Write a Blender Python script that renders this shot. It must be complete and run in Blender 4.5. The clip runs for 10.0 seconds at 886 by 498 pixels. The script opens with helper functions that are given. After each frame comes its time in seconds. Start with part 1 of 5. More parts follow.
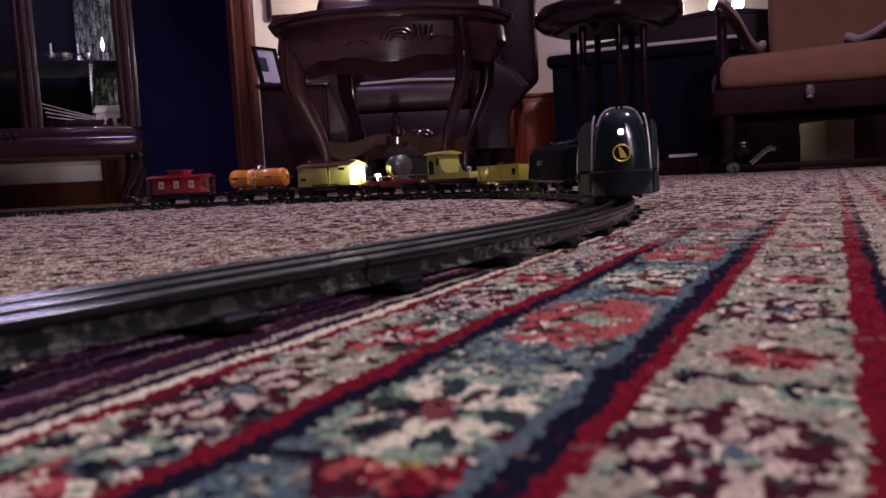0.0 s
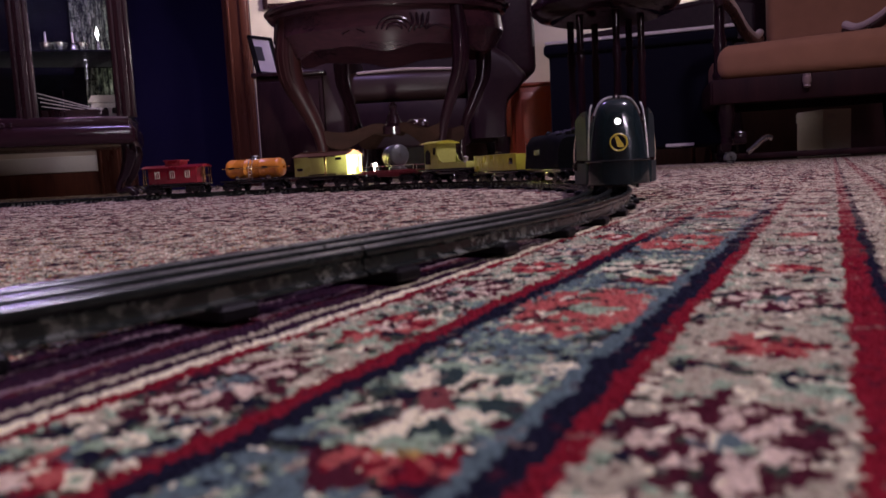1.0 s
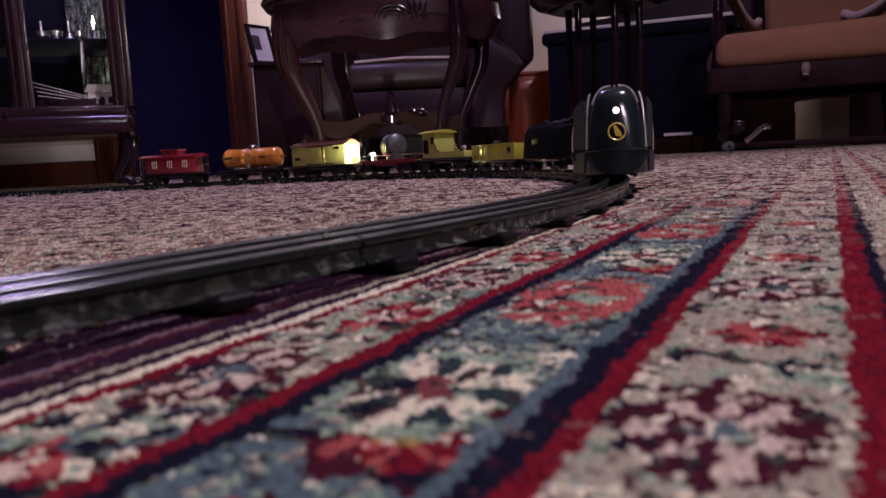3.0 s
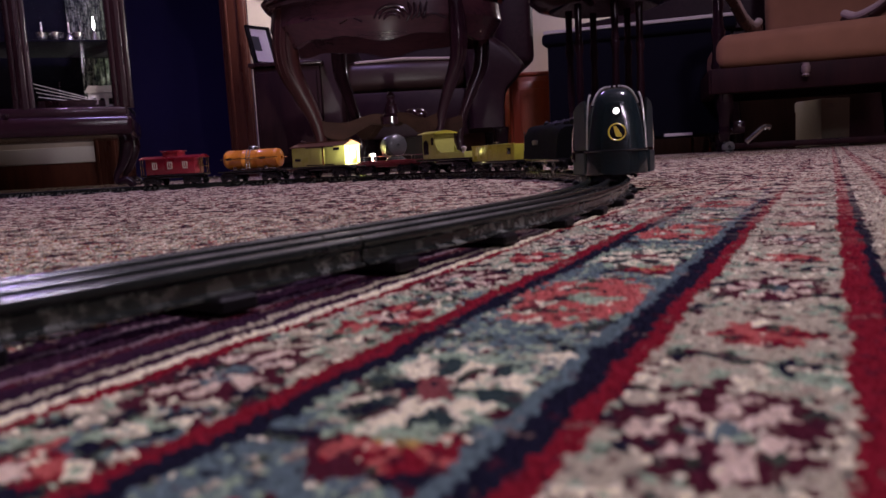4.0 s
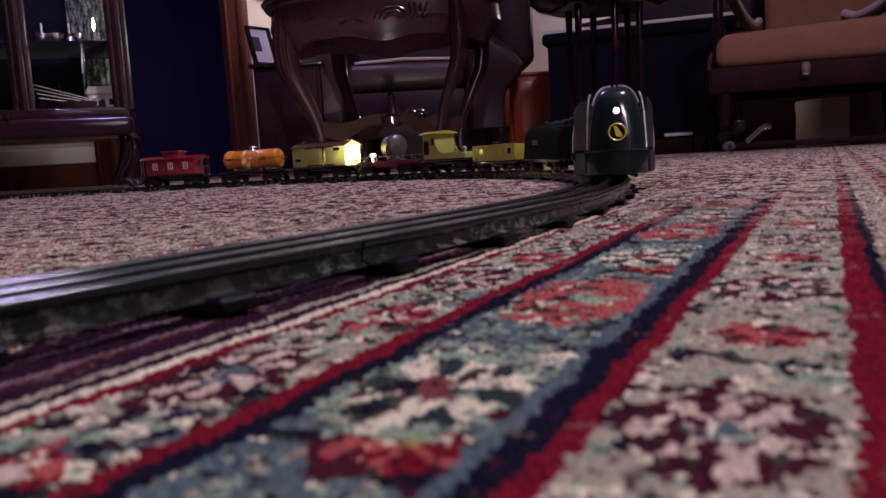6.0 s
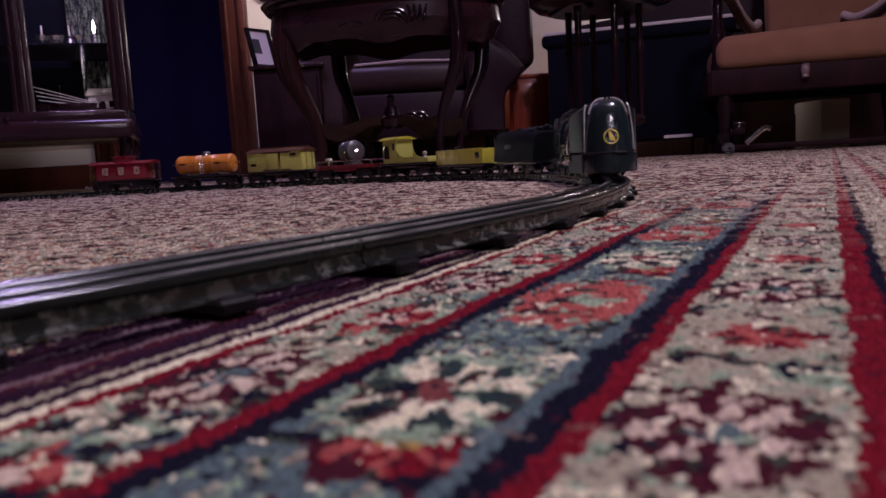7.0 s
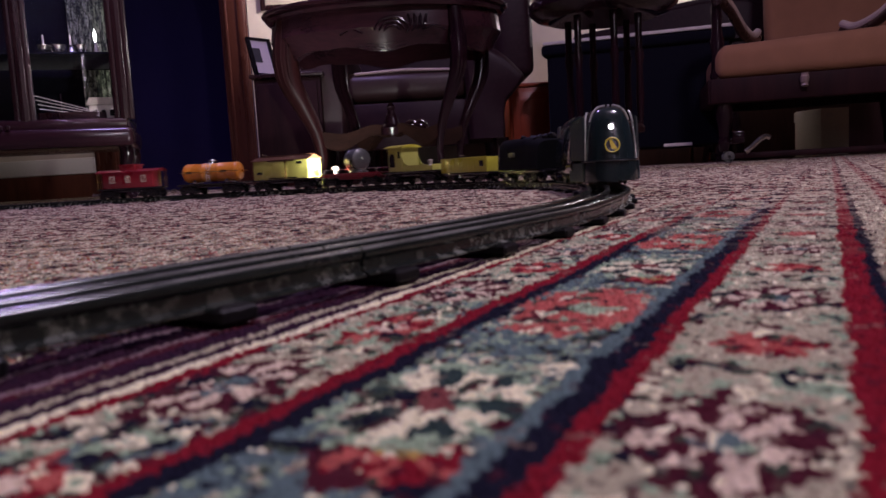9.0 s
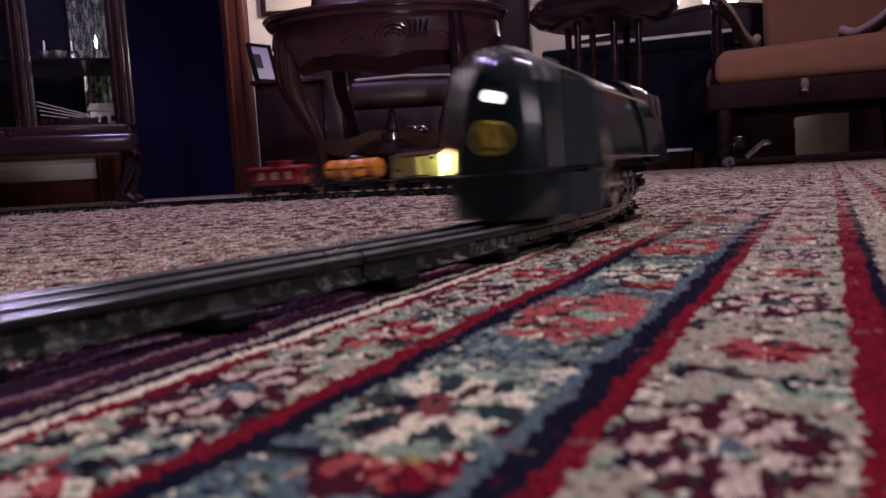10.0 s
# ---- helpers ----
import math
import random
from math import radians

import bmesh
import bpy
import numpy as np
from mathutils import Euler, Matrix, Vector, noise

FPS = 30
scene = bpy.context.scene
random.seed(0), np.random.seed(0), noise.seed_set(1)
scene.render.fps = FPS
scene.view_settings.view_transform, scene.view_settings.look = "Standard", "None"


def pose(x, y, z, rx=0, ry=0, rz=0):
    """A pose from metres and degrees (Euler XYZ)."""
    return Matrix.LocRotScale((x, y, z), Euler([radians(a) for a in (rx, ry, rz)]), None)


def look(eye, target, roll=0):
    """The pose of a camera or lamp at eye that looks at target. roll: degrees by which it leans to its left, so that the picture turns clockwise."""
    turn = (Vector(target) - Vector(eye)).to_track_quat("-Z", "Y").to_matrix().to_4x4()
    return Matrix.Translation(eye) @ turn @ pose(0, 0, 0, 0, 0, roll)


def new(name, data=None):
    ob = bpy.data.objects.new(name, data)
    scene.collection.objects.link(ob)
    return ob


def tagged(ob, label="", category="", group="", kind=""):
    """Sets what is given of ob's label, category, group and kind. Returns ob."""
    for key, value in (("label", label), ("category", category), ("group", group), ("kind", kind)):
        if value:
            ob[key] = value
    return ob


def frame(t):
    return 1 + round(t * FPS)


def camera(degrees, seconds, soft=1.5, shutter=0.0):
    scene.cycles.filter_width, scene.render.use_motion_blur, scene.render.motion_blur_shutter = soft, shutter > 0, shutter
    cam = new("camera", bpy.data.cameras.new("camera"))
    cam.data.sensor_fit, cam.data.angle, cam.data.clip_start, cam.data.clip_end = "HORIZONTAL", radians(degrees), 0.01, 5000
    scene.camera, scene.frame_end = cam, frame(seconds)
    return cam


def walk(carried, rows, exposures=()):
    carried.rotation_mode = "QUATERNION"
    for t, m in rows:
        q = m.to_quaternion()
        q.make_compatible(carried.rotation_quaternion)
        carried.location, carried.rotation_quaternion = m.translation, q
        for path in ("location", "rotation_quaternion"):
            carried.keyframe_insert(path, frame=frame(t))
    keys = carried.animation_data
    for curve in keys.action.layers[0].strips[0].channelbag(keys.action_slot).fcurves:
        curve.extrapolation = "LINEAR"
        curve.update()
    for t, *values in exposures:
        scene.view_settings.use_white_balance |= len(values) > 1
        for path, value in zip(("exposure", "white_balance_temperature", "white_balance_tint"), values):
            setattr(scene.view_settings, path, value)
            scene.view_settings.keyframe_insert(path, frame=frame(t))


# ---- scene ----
EYE = 0.0350            # lens height over the rug, metres
RAIL_TOP = 0.0125
CX, CY = -0.8464, 0.6782     # middle of the slightly oval loop of track

cam = camera(61.4, 10.0, soft=1.5, shutter=0.6)
cam.data.dof.use_dof, cam.data.dof.focus_distance, cam.data.dof.aperture_fstop = True, 1.2, 25.0   # the near rug lies out of focus
walk(cam, [
    (0, pose(0, 0, EYE, 84.665, 2.899, -0.271)),
    (0.5, pose(0, 0, EYE, 84.721, 2.886, -0.413)),
    (1, pose(0, 0, EYE, 83.867, 2.976, -0.511)),
    (1.5, pose(0, 0, EYE, 82.952, 3.023, -0.662)),
    (2, pose(0, 0, EYE, 83.252, 3.004, -0.665)),
    (2.5, pose(0, 0, EYE, 83.051, 2.985, -0.673)),
    (4, pose(0, 0, EYE, 83.112, 3.085, -0.652)),
    (4.5, pose(0, 0, EYE, 83.325, 3.075, -0.650)),
    (5, pose(0, 0, EYE, 83.198, 3.084, -0.699)),
    (5.5, pose(0, 0, EYE, 83.118, 3.144, -0.646)),
    (7, pose(0, 0, EYE, 83.267, 3.227, -0.639)),
    (7.5, pose(0, 0, EYE, 83.542, 3.225, -0.613)),
    (8, pose(0, 0, EYE, 83.705, 3.203, -0.625)),
    (8.5, pose(0, 0, EYE, 83.758, 3.257, -0.627)),
    (9, pose(0, 0, EYE, 83.912, 3.228, -0.632)),
    (9.5, pose(0, 0, EYE, 84.187, 3.239, -0.639)),
    (10, pose(0, 0, EYE, 84.333, 3.256, -0.595)),
], exposures=[(0, 0.0, 6300, 14), (10, 0.0, 6300, 14)])

# ---- world and lamps ----
world = bpy.data.worlds.new("room_dark")
scene.world = world
world.use_nodes = True
# violet world light, added to tint the room beyond the doorway
world.node_tree.nodes["Background"].inputs[0].default_value = (0.26, 0.20, 0.62, 1)
world.node_tree.nodes["Background"].inputs[1].default_value = 0.08


def area_lamp(name, at, target, size, watts, colour):
    data = bpy.data.lights.new(name, "AREA")
    data.shape, data.size, data.energy, data.color = "DISK", size, watts, colour
    ob = new(name, data)
    ob.matrix_world = look(at, target)
    return ob


# unseen lamp put where the rails' highlight points; its violet tints the dark furniture
area_lamp("pendant_lamp_light", (-0.70, 1.75, 2.10), (-0.70, 1.75, 0), 0.36, 24, (0.60, 0.425, 1.0))
# unseen lamp added above the near rug to brighten it
area_lamp("added_near_light", (0.90, 0.35, 2.10), (0.90, 0.35, 0), 0.36, 38.5, (0.945, 0.765, 1.0))
area_lamp("table_lamp_light", (1.42, 3.80, 0.88), (0.55, 3.85, 0.35), 0.12, 3.6, (1.0, 0.86, 0.90))

# light of the hidden stand lamp, added to brighten the cream wall
area_lamp("added_corner_light", (-0.36, 3.70, 1.10), (-0.95, 4.10, 0.85), 0.14, 6.5, (1.0, 0.86, 0.86))


# ---- mesh helpers ----
def part(name, bm, material, parent=None, label="", smooth=True):
    me = bpy.data.meshes.new(name)
    bmesh.ops.recalc_face_normals(bm, faces=bm.faces)
    if smooth:
        for fc in bm.faces:
            fc.smooth = True
        for e in bm.edges:
            if len(e.link_faces) == 2 and e.calc_face_angle(0) > 0.6:
                e.smooth = False
    bm.to_mesh(me)
    bm.free()
    me.materials.append(material)
    ob = new(name, me)
    ob.parent = parent
    if label:
        ob["label"] = label
    return ob


def B():
    return bmesh.new()


def box(bm, sx, sy, sz, x=0, y=0, z=0, bev=0.0, m=None, seg=2):
    """A box of that size, centred in x and y at (x, y), its base at z."""
    got = bmesh.ops.create_cube(bm, size=1)
    vs = got["verts"]
    for v in vs:
        v.co = Vector((v.co.x * sx + x, v.co.y * sy + y, (v.co.z + 0.5) * sz + z))
    if bev > 0:
        es = {e for v in vs for e in v.link_edges}
        r = bmesh.ops.bevel(bm, geom=list(es), offset=bev, segments=seg, profile=0.5, affect="EDGES")
        vs = list({v for fc in r["faces"] for v in fc.verts} | {v for v in vs if v.is_valid})
    if m is not None:
        bmesh.ops.transform(bm, matrix=m, verts=vs)
    return bm


def lathe(bm, profile, n=24, m=None, sx=1.0, sy=1.0, ring=False):
    """Turns (radius, height) pairs about z; sx and sy make it oval; ring joins the last pair to the first."""
    rings = []
    for r, z in profile:
        ring = []
        for i in range(n):
            a = 2 * math.pi * i / n
            p = Vector((r * sx * math.cos(a), r * sy * math.sin(a), z))
            ring.append(bm.verts.new(m @ p if m is not None else p))
        rings.append(ring)
    for a, b in zip(rings, rings[1:] + (rings[:1] if ring else [])):
        for i in range(n):
            bm.faces.new((a[i], a[(i + 1) % n], b[(i + 1) % n], b[i]))
    if not ring:
        bm.faces.new(rings[0][::-1])
        bm.faces.new(rings[-1])
    return bm


def tube(bm, pts, radii, n=10, flat=1.0):
    """A pipe along pts; flat squeezes it sideways."""
    pts = [Vector(p) for p in pts]
    if not isinstance(radii, (list, tuple)):
        radii = [radii] * len(pts)
    rings = []
    side = None
    for i, p in enumerate(pts):
        d = (pts[min(i + 1, len(pts) - 1)] - pts[max(i - 1, 0)]).normalized()
        if side is None:
            side = d.cross(Vector((0, 0, 1)) if abs(d.z) < 0.9 else Vector((1, 0, 0))).normalized()
        side = (side - d * side.dot(d)).normalized()
        up = d.cross(side)
        rings.append([bm.verts.new(p + (side * math.cos(2 * math.pi * k / n) * flat + up * math.sin(2 * math.pi * k / n)) * radii[i]) for k in range(n)])
    for a, b in zip(rings, rings[1:]):
        for i in range(n):
            bm.faces.new((a[i], a[(i + 1) % n], b[(i + 1) % n], b[i]))
    bm.faces.new(rings[0][::-1])
    bm.faces.new(rings[-1])
    return bm


def smooth_path(pts, k=5):
    """Catmull-Rom through pts (tuples of any length)."""
    out = []
    P = [np.array(p, float) for p in pts]
    for i in range(len(P) - 1):
        a, b, c, d = P[max(i - 1, 0)], P[i], P[i + 1], P[min(i + 2, len(P) - 1)]
        for j in range(k):
            t = j / k
            out.append(0.5 * (2 * b + (c - a) * t + (2 * a - 5 * b + 4 * c - d) * t * t + (3 * b - a - 3 * c + d) * t ** 3))
    out.append(P[-1])
    return out


def loft(bm, sections):
    """Skins rings of equal count, each a list of points, and closes the ends."""
    rings = [[bm.verts.new(p) for p in s] for s in sections]
    n = len(rings[0])
    for a, b in zip(rings, rings[1:]):
        for i in range(n):
            bm.faces.new((a[i], a[(i + 1) % n], b[(i + 1) % n], b[i]))
    bm.faces.new(rings[0][::-1])
    bm.faces.new(rings[-1])
    return bm


def extrude_outline(bm, outline, thick, m=None):
    """A plate: outline in x, z; thickness along y, centred."""
    a = [bm.verts.new(Vector((x, -thick / 2, z))) for x, z in outline]
    b = [bm.verts.new(Vector((x, thick / 2, z))) for x, z in outline]
    n = len(a)
    bm.faces.new(a)
    bm.faces.new(b[::-1])
    for i in range(n):
        bm.faces.new((a[i], b[i], b[(i + 1) % n], a[(i + 1) % n]))
    if m is not None:
        bmesh.ops.transform(bm, matrix=m, verts=a + b)
    return bm


def thing(name, at=(0, 0, 0), rz=0, label="", category="", group="", kind=""):
    ob = new(name)
    ob.matrix_world = pose(*at, 0, 0, rz)
    return tagged(ob, label, category, group, kind)


# ---- materials ----
class Nodes:
    """Short hand for a material's node tree."""

    def __init__(self, name):
        self.mat = bpy.data.materials.new(name)
        self.mat.use_nodes = True
        self.t = self.mat.node_tree
        self.bsdf = self.t.nodes["Principled BSDF"]

    def put(self, sock, val):
        if isinstance(val, bpy.types.NodeSocket):
            self.t.links.new(val, sock)
        elif isinstance(val, (tuple, list)) and len(val) == 3 and len(sock.default_value) == 4:
            sock.default_value = (*val, 1)
        else:
            sock.default_value = val

    def node(self, kind, outs=0, op="", **ins):
        nd = self.t.nodes.new(kind)
        if op:
            nd.operation = op
        for k, v in ins.items():
            key = int(k[1:]) if k[0] == "i" and k[1:].isdigit() else k
            self.put(nd.inputs[key], v)
        return nd.outputs[outs]

    def m(self, op, a, b=0.0, c=0.0):
        return self.node("ShaderNodeMath", op=op, i0=a, i1=b, i2=c)

    def mix(self, fac, a, b):
        nd = self.t.nodes.new("ShaderNodeMix")
        nd.data_type = "RGBA"
        self.put(nd.inputs[0], fac)
        self.put(nd.inputs[6], a)
        self.put(nd.inputs[7], b)
        return nd.outputs[2]

    def ramp(self, fac, stops, mode="LINEAR"):
        nd = self.t.nodes.new("ShaderNodeValToRGB")
        cr = nd.color_ramp
        cr.interpolation = mode
        while len(cr.elements) < len(stops):
            cr.elements.new(0.5)
        for e, (p, c) in zip(cr.elements, stops):
            e.position = p
            e.color = (*c, 1)
        self.put(nd.inputs[0], fac)
        return nd.outputs[0]

    def coord(self, which="Object"):
        return self.t.nodes.new("ShaderNodeTexCoord").outputs[which]

    def noise(self, vec, scale, detail=3, rough=0.55):
        nd = self.t.nodes.new("ShaderNodeTexNoise")
        self.put(nd.inputs["Vector"], vec)
        nd.inputs["Scale"].default_value = scale
        nd.inputs["Detail"].default_value = detail
        nd.inputs["Roughness"].default_value = rough
        return nd.outputs["Fac"]

    def bump(self, height, strength, dist):
        nd = self.t.nodes.new("ShaderNodeBump")
        self.put(nd.inputs["Height"], height)
        nd.inputs["Strength"].default_value = strength
        nd.inputs["Distance"].default_value = dist
        self.put(self.bsdf.inputs["Normal"], nd.outputs[0])

    def set(self, **kw):
        for k, v in kw.items():
            self.put(self.bsdf.inputs[k.replace("_", " ")], v)
        return self.mat


def paint(name, colour, rough=0.4, metal=0.0, wear=0.15, scale=40, bump=0.15, coat=0.0, dist=0.0005, spec=0.5):
    """Painted or plain surface with two scales of variation."""
    n = Nodes(name)
    co = n.coord()
    big, fine = n.noise(co, scale * 0.25, 3), n.noise(co, scale * 4, 4)
    dark = tuple(c * (1 - wear) for c in colour)
    lite = tuple(min(1, c * (1 + wear)) for c in colour)
    c1 = n.mix(big, dark, lite)
    c2 = n.mix(n.ramp(fine, [(0.35, (0, 0, 0)), (0.7, (1, 1, 1))]), c1, tuple(c * (1 - wear * 0.7) for c in colour))
    rg = n.m("ADD", n.m("MULTIPLY", big, rough * 0.5), rough * 0.72)
    n.bump(fine, bump, dist)
    n.set(Base_Color=c2, Roughness=rg, Metallic=metal, Coat_Weight=coat, Specular_IOR_Level=spec)
    return n.mat


def wood(name, dark, lite, rough=0.3, grain=14, coat=0.2, along="z", spec=0.35):
    n = Nodes(name)
    mp = n.t.nodes.new("ShaderNodeMapping")
    n.put(mp.inputs[0], n.coord())
    k = {"x": (0.12, 1, 1), "y": (1, 0.12, 1), "z": (1, 1, 0.12)}[along]
    mp.inputs["Scale"].default_value = k
    v = mp.outputs[0]
    g1, g2 = n.noise(v, grain, 4), n.noise(v, grain * 9, 5, 0.65)
    f = n.m("ADD", n.m("MULTIPLY", g1, 0.65), n.m("MULTIPLY", g2, 0.35))
    col = n.ramp(f, [(0.32, dark), (0.68, lite)])
    n.bump(g2, 0.12, 0.0008)
    n.set(Base_Color=col, Roughness=n.m("ADD", n.m("MULTIPLY", g1, 0.2), rough - 0.1), Coat_Weight=coat, Coat_Roughness=0.15, Specular_IOR_Level=spec)
    return n.mat


def cloth(name, colour, rough=0.9, weave=900):
    n = Nodes(name)
    co = n.coord()
    big, fine = n.noise(co, 9, 4), n.noise(co, weave, 2)
    c = n.mix(big, tuple(x * 0.72 for x in colour), tuple(min(1, x * 1.2) for x in colour))
    c = n.mix(n.m("MULTIPLY", fine, 0.4), c, tuple(x * 0.5 for x in colour))
    n.bump(fine, 0.4, 0.001)
    n.set(Base_Color=c, Roughness=rough, Sheen_Weight=0.05, Sheen_Roughness=0.4, Specular_IOR_Level=0.12)
    return n.mat


def glow(name, colour, strength):
    n = Nodes(name)
    n.set(Base_Color=colour, Emission_Color=colour, Emission_Strength=strength)
    return n.mat


def glass(name):
    n = Nodes(name)
    n.set(Base_Color=(0.95, 0.97, 0.96), Roughness=0.03, Transmission_Weight=1.0, IOR=1.2)
    return n.mat


RUG_TURN = radians(27.9)   # the border's lines run this far to the right of straight ahead
RED, MAROON, NAVY, SLATE = (0.185, 0.010, 0.019), (0.065, 0.012, 0.020), (0.010, 0.010, 0.020), (0.100, 0.150, 0.145)
CREAM, BEIGE, GREEN, SALMON = (0.74, 0.71, 0.47), (0.40, 0.37, 0.245), (0.28, 0.38, 0.24), (0.40, 0.10, 0.080)
PINK, PLUM, OCHRE, MAUVE = (0.60, 0.50, 0.36), (0.030, 0.011, 0.024), (0.40, 0.27, 0.08), (0.20, 0.14, 0.15)


def rug_material():
    """Persian rug: guard stripes and flower bands across v, knot by knot."""
    n = Nodes("persian_rug_wool")
    co = n.coord()
    ca, sa = math.cos(RUG_TURN), math.sin(RUG_TURN)
    sep = n.t.nodes.new("ShaderNodeSeparateXYZ")
    # one colour for each knot
    flat = n.node("ShaderNodeVectorMath", op="MULTIPLY", i0=co, i1=(1.0, 1.0, 0.0))
    vor = n.t.nodes.new("ShaderNodeTexVoronoi")
    n.put(vor.inputs["Vector"], flat)
    vor.inputs["Scale"].default_value = 700
    vor.inputs["Randomness"].default_value = 0.85
    n.put(sep.inputs[0], vor.outputs["Position"])
    sx, sy = sep.outputs[0], sep.outputs[1]
    wob = n.m("MULTIPLY", n.m("SUBTRACT", n.noise(vor.outputs["Position"], 42, 3), 0.5), 0.0075)
    v = n.m("ADD", n.m("SUBTRACT", n.m("MULTIPLY", sx, ca), n.m("MULTIPLY", sy, sa)), wob)
    wob2 = n.m("MULTIPLY", n.m("SUBTRACT", n.noise(vor.outputs["Position"], 90, 2), 0.5), 0.008)
    u = n.m("ADD", n.m("ADD", n.m("MULTIPLY", sx, sa), n.m("MULTIPLY", sy, ca)), wob2)
    rnd = vor.outputs["Color"]
    rsep = n.t.nodes.new("ShaderNodeSeparateColor")
    n.put(rsep.inputs[0], rnd)
    r1 = rsep.outputs[0]
    blot = n.noise(vor.outputs["Position"], 150, 1)

    def scatter(stops):
        """Small mixed spots of colour."""
        return n.ramp(n.m("ADD", n.m("MULTIPLY", blot, 0.85), n.m("MULTIPLY", r1, 0.15)), stops, "CONSTANT")

    def flower(period, at, vc, stretch, heart, petal, gap, rim, under, rmax, petals):
        """A rosette at every period along u: heart, a ring of petals with gaps, a broken rim."""
        a = n.m("MULTIPLY", n.m("SUBTRACT", n.m("FRACT", n.m("ADD", n.m("DIVIDE", u, period), 0.5 - at / period)), 0.5), period / stretch)
        b = n.m("SUBTRACT", v, vc)
        rr = n.m("SQRT", n.m("ADD", n.m("MULTIPLY", a, a), n.m("MULTIPLY", b, b)))
        q = n.m("ADD", n.m("DIVIDE", rr, rmax), n.m("MULTIPLY", n.m("SUBTRACT", blot, 0.5), 0.95))
        wave = n.m("SINE", n.m("ADD", n.m("MULTIPLY", n.m("ARCTAN2", b, a), petals), n.m("MULTIPLY", blot, 2.6)))
        ring = n.mix(n.m("GREATER_THAN", wave, -0.08), gap, petal)
        col = n.mix(n.m("GREATER_THAN", q, 0.26), heart, ring)
        col = n.mix(n.m("GREATER_THAN", q, 0.80), col, rim)
        return n.mix(n.m("LESS_THAN", q, 1.0), under, col)

    wide = n.noise(vor.outputs["Position"], 75, 3, 0.55)
    field = n.ramp(n.m("ADD", n.m("MULTIPLY", wide, 0.9), n.m("MULTIPLY", r1, 0.1)), [(0.0, NAVY), (0.37, (0.075, 0.040, 0.034)), (0.435, BEIGE), (0.475, SALMON), (0.495, OCHRE), (0.51, CREAM), (0.555, GREEN), (0.58, (0.075, 0.040, 0.034)), (0.64, NAVY)], "CONSTANT")
    g1 = scatter([(0.0, NAVY), (0.32, SLATE), (0.37, GREEN), (0.44, BEIGE), (0.62, CREAM), (0.68, MAROON)])
    b1 = flower(0.098, 0.1475, -0.091, 1.8, PINK, RED, SALMON, GREEN, g1, 0.0115, 5)
    b1 = flower(0.098, 0.0700, -0.088, 1.2, CREAM, NAVY, GREEN, SLATE, b1, 0.0085, 4)
    b1 = flower(0.098, 0.0980, -0.096, 1.5, SLATE, PINK, MAROON, MAROON, b1, 0.0125, 7)
    g2 = scatter([(0.0, NAVY), (0.33, SLATE), (0.53, GREEN), (0.58, SLATE), (0.62, BEIGE), (0.68, NAVY)])
    b2 = flower(0.147, 0.1760, -0.0545, 1.7, GREEN, SALMON, SALMON, SALMON, g2, 0.0165, 6)
    b2 = flower(0.147, 0.0780, -0.0480, 1.0, OCHRE, RED, SALMON, MAROON, b2, 0.0110, 5)
    b2 = flower(0.147, 0.1010, -0.0550, 1.3, (0.20, 0.06, 0.055), CREAM, (0.03, 0.05, 0.045), GREEN, b2, 0.0165, 6)
    g3 = scatter([(0.0, NAVY), (0.30, GREEN), (0.40, BEIGE), (0.64, CREAM), (0.68, MAROON), (0.74, NAVY)])
    b3 = flower(0.100, 0.1490, -0.0115, 1.0, SALMON, RED, SALMON, BEIGE, g3, 0.0120, 5)
    b3 = flower(0.100, 0.1270, -0.0030, 1.1, CREAM, NAVY, NAVY, GREEN, b3, 0.0060, 4)
    b3 = flower(0.100, 0.0970, -0.0120, 1.3, SLATE, PINK, MAROON, MAROON, b3, 0.0125, 7)
    g4 = scatter([(0.0, NAVY), (0.34, MAROON), (0.40, BEIGE), (0.6, CREAM), (0.66, RED)])

    # small sprigs strewn through the three flower bands
    sprig = n.noise(vor.outputs["Position"], 115, 2)
    tone = n.ramp(n.noise(vor.outputs["Position"], 70, 1), [(0.0, NAVY), (0.42, (0.045, 0.06, 0.04)), (0.49, MAROON), (0.54, CREAM), (0.60, GREEN)], "CONSTANT")
    b1, b2, b3 = [n.mix(n.m("GREATER_THAN", n.m("ADD", n.m("MULTIPLY", r1, 0.05), sprig), 0.590), b, tone) for b in (b1, b2, b3)]

    col = field
    for edge, c in ((-0.156, PLUM), (-0.147, MAUVE), (-0.144, PLUM), (-0.134, MAUVE), (-0.1315, MAROON), (-0.1285, PLUM), (-0.121, BEIGE), (-0.118, PLUM),
                    (-0.1140, CREAM), (-0.1105, RED), (-0.1072, b1), (-0.0800, RED), (-0.0752, NAVY), (-0.0706, b2),
                    (-0.0400, SLATE), (-0.0370, NAVY), (-0.0318, RED), (-0.0276, b3), (0.0030, RED), (0.0095, NAVY),
                    (0.0130, g4), (0.0290, RED), (0.0390, NAVY), (0.0425, g4), (0.0600, MAROON), (0.0640, field)):
        col = n.mix(n.m("GREATER_THAN", v, edge), col, c)
    # stray knots
    speck = n.noise(vor.outputs["Position"], 330, 2)
    col = n.mix(n.m("MULTIPLY", n.m("GREATER_THAN", speck, 0.60), 0.55), col, n.ramp(n.noise(vor.outputs["Position"], 60, 1), [(0.0, NAVY), (0.48, MAROON), (0.57, (0.22, 0.15, 0.11))], "CONSTANT"))
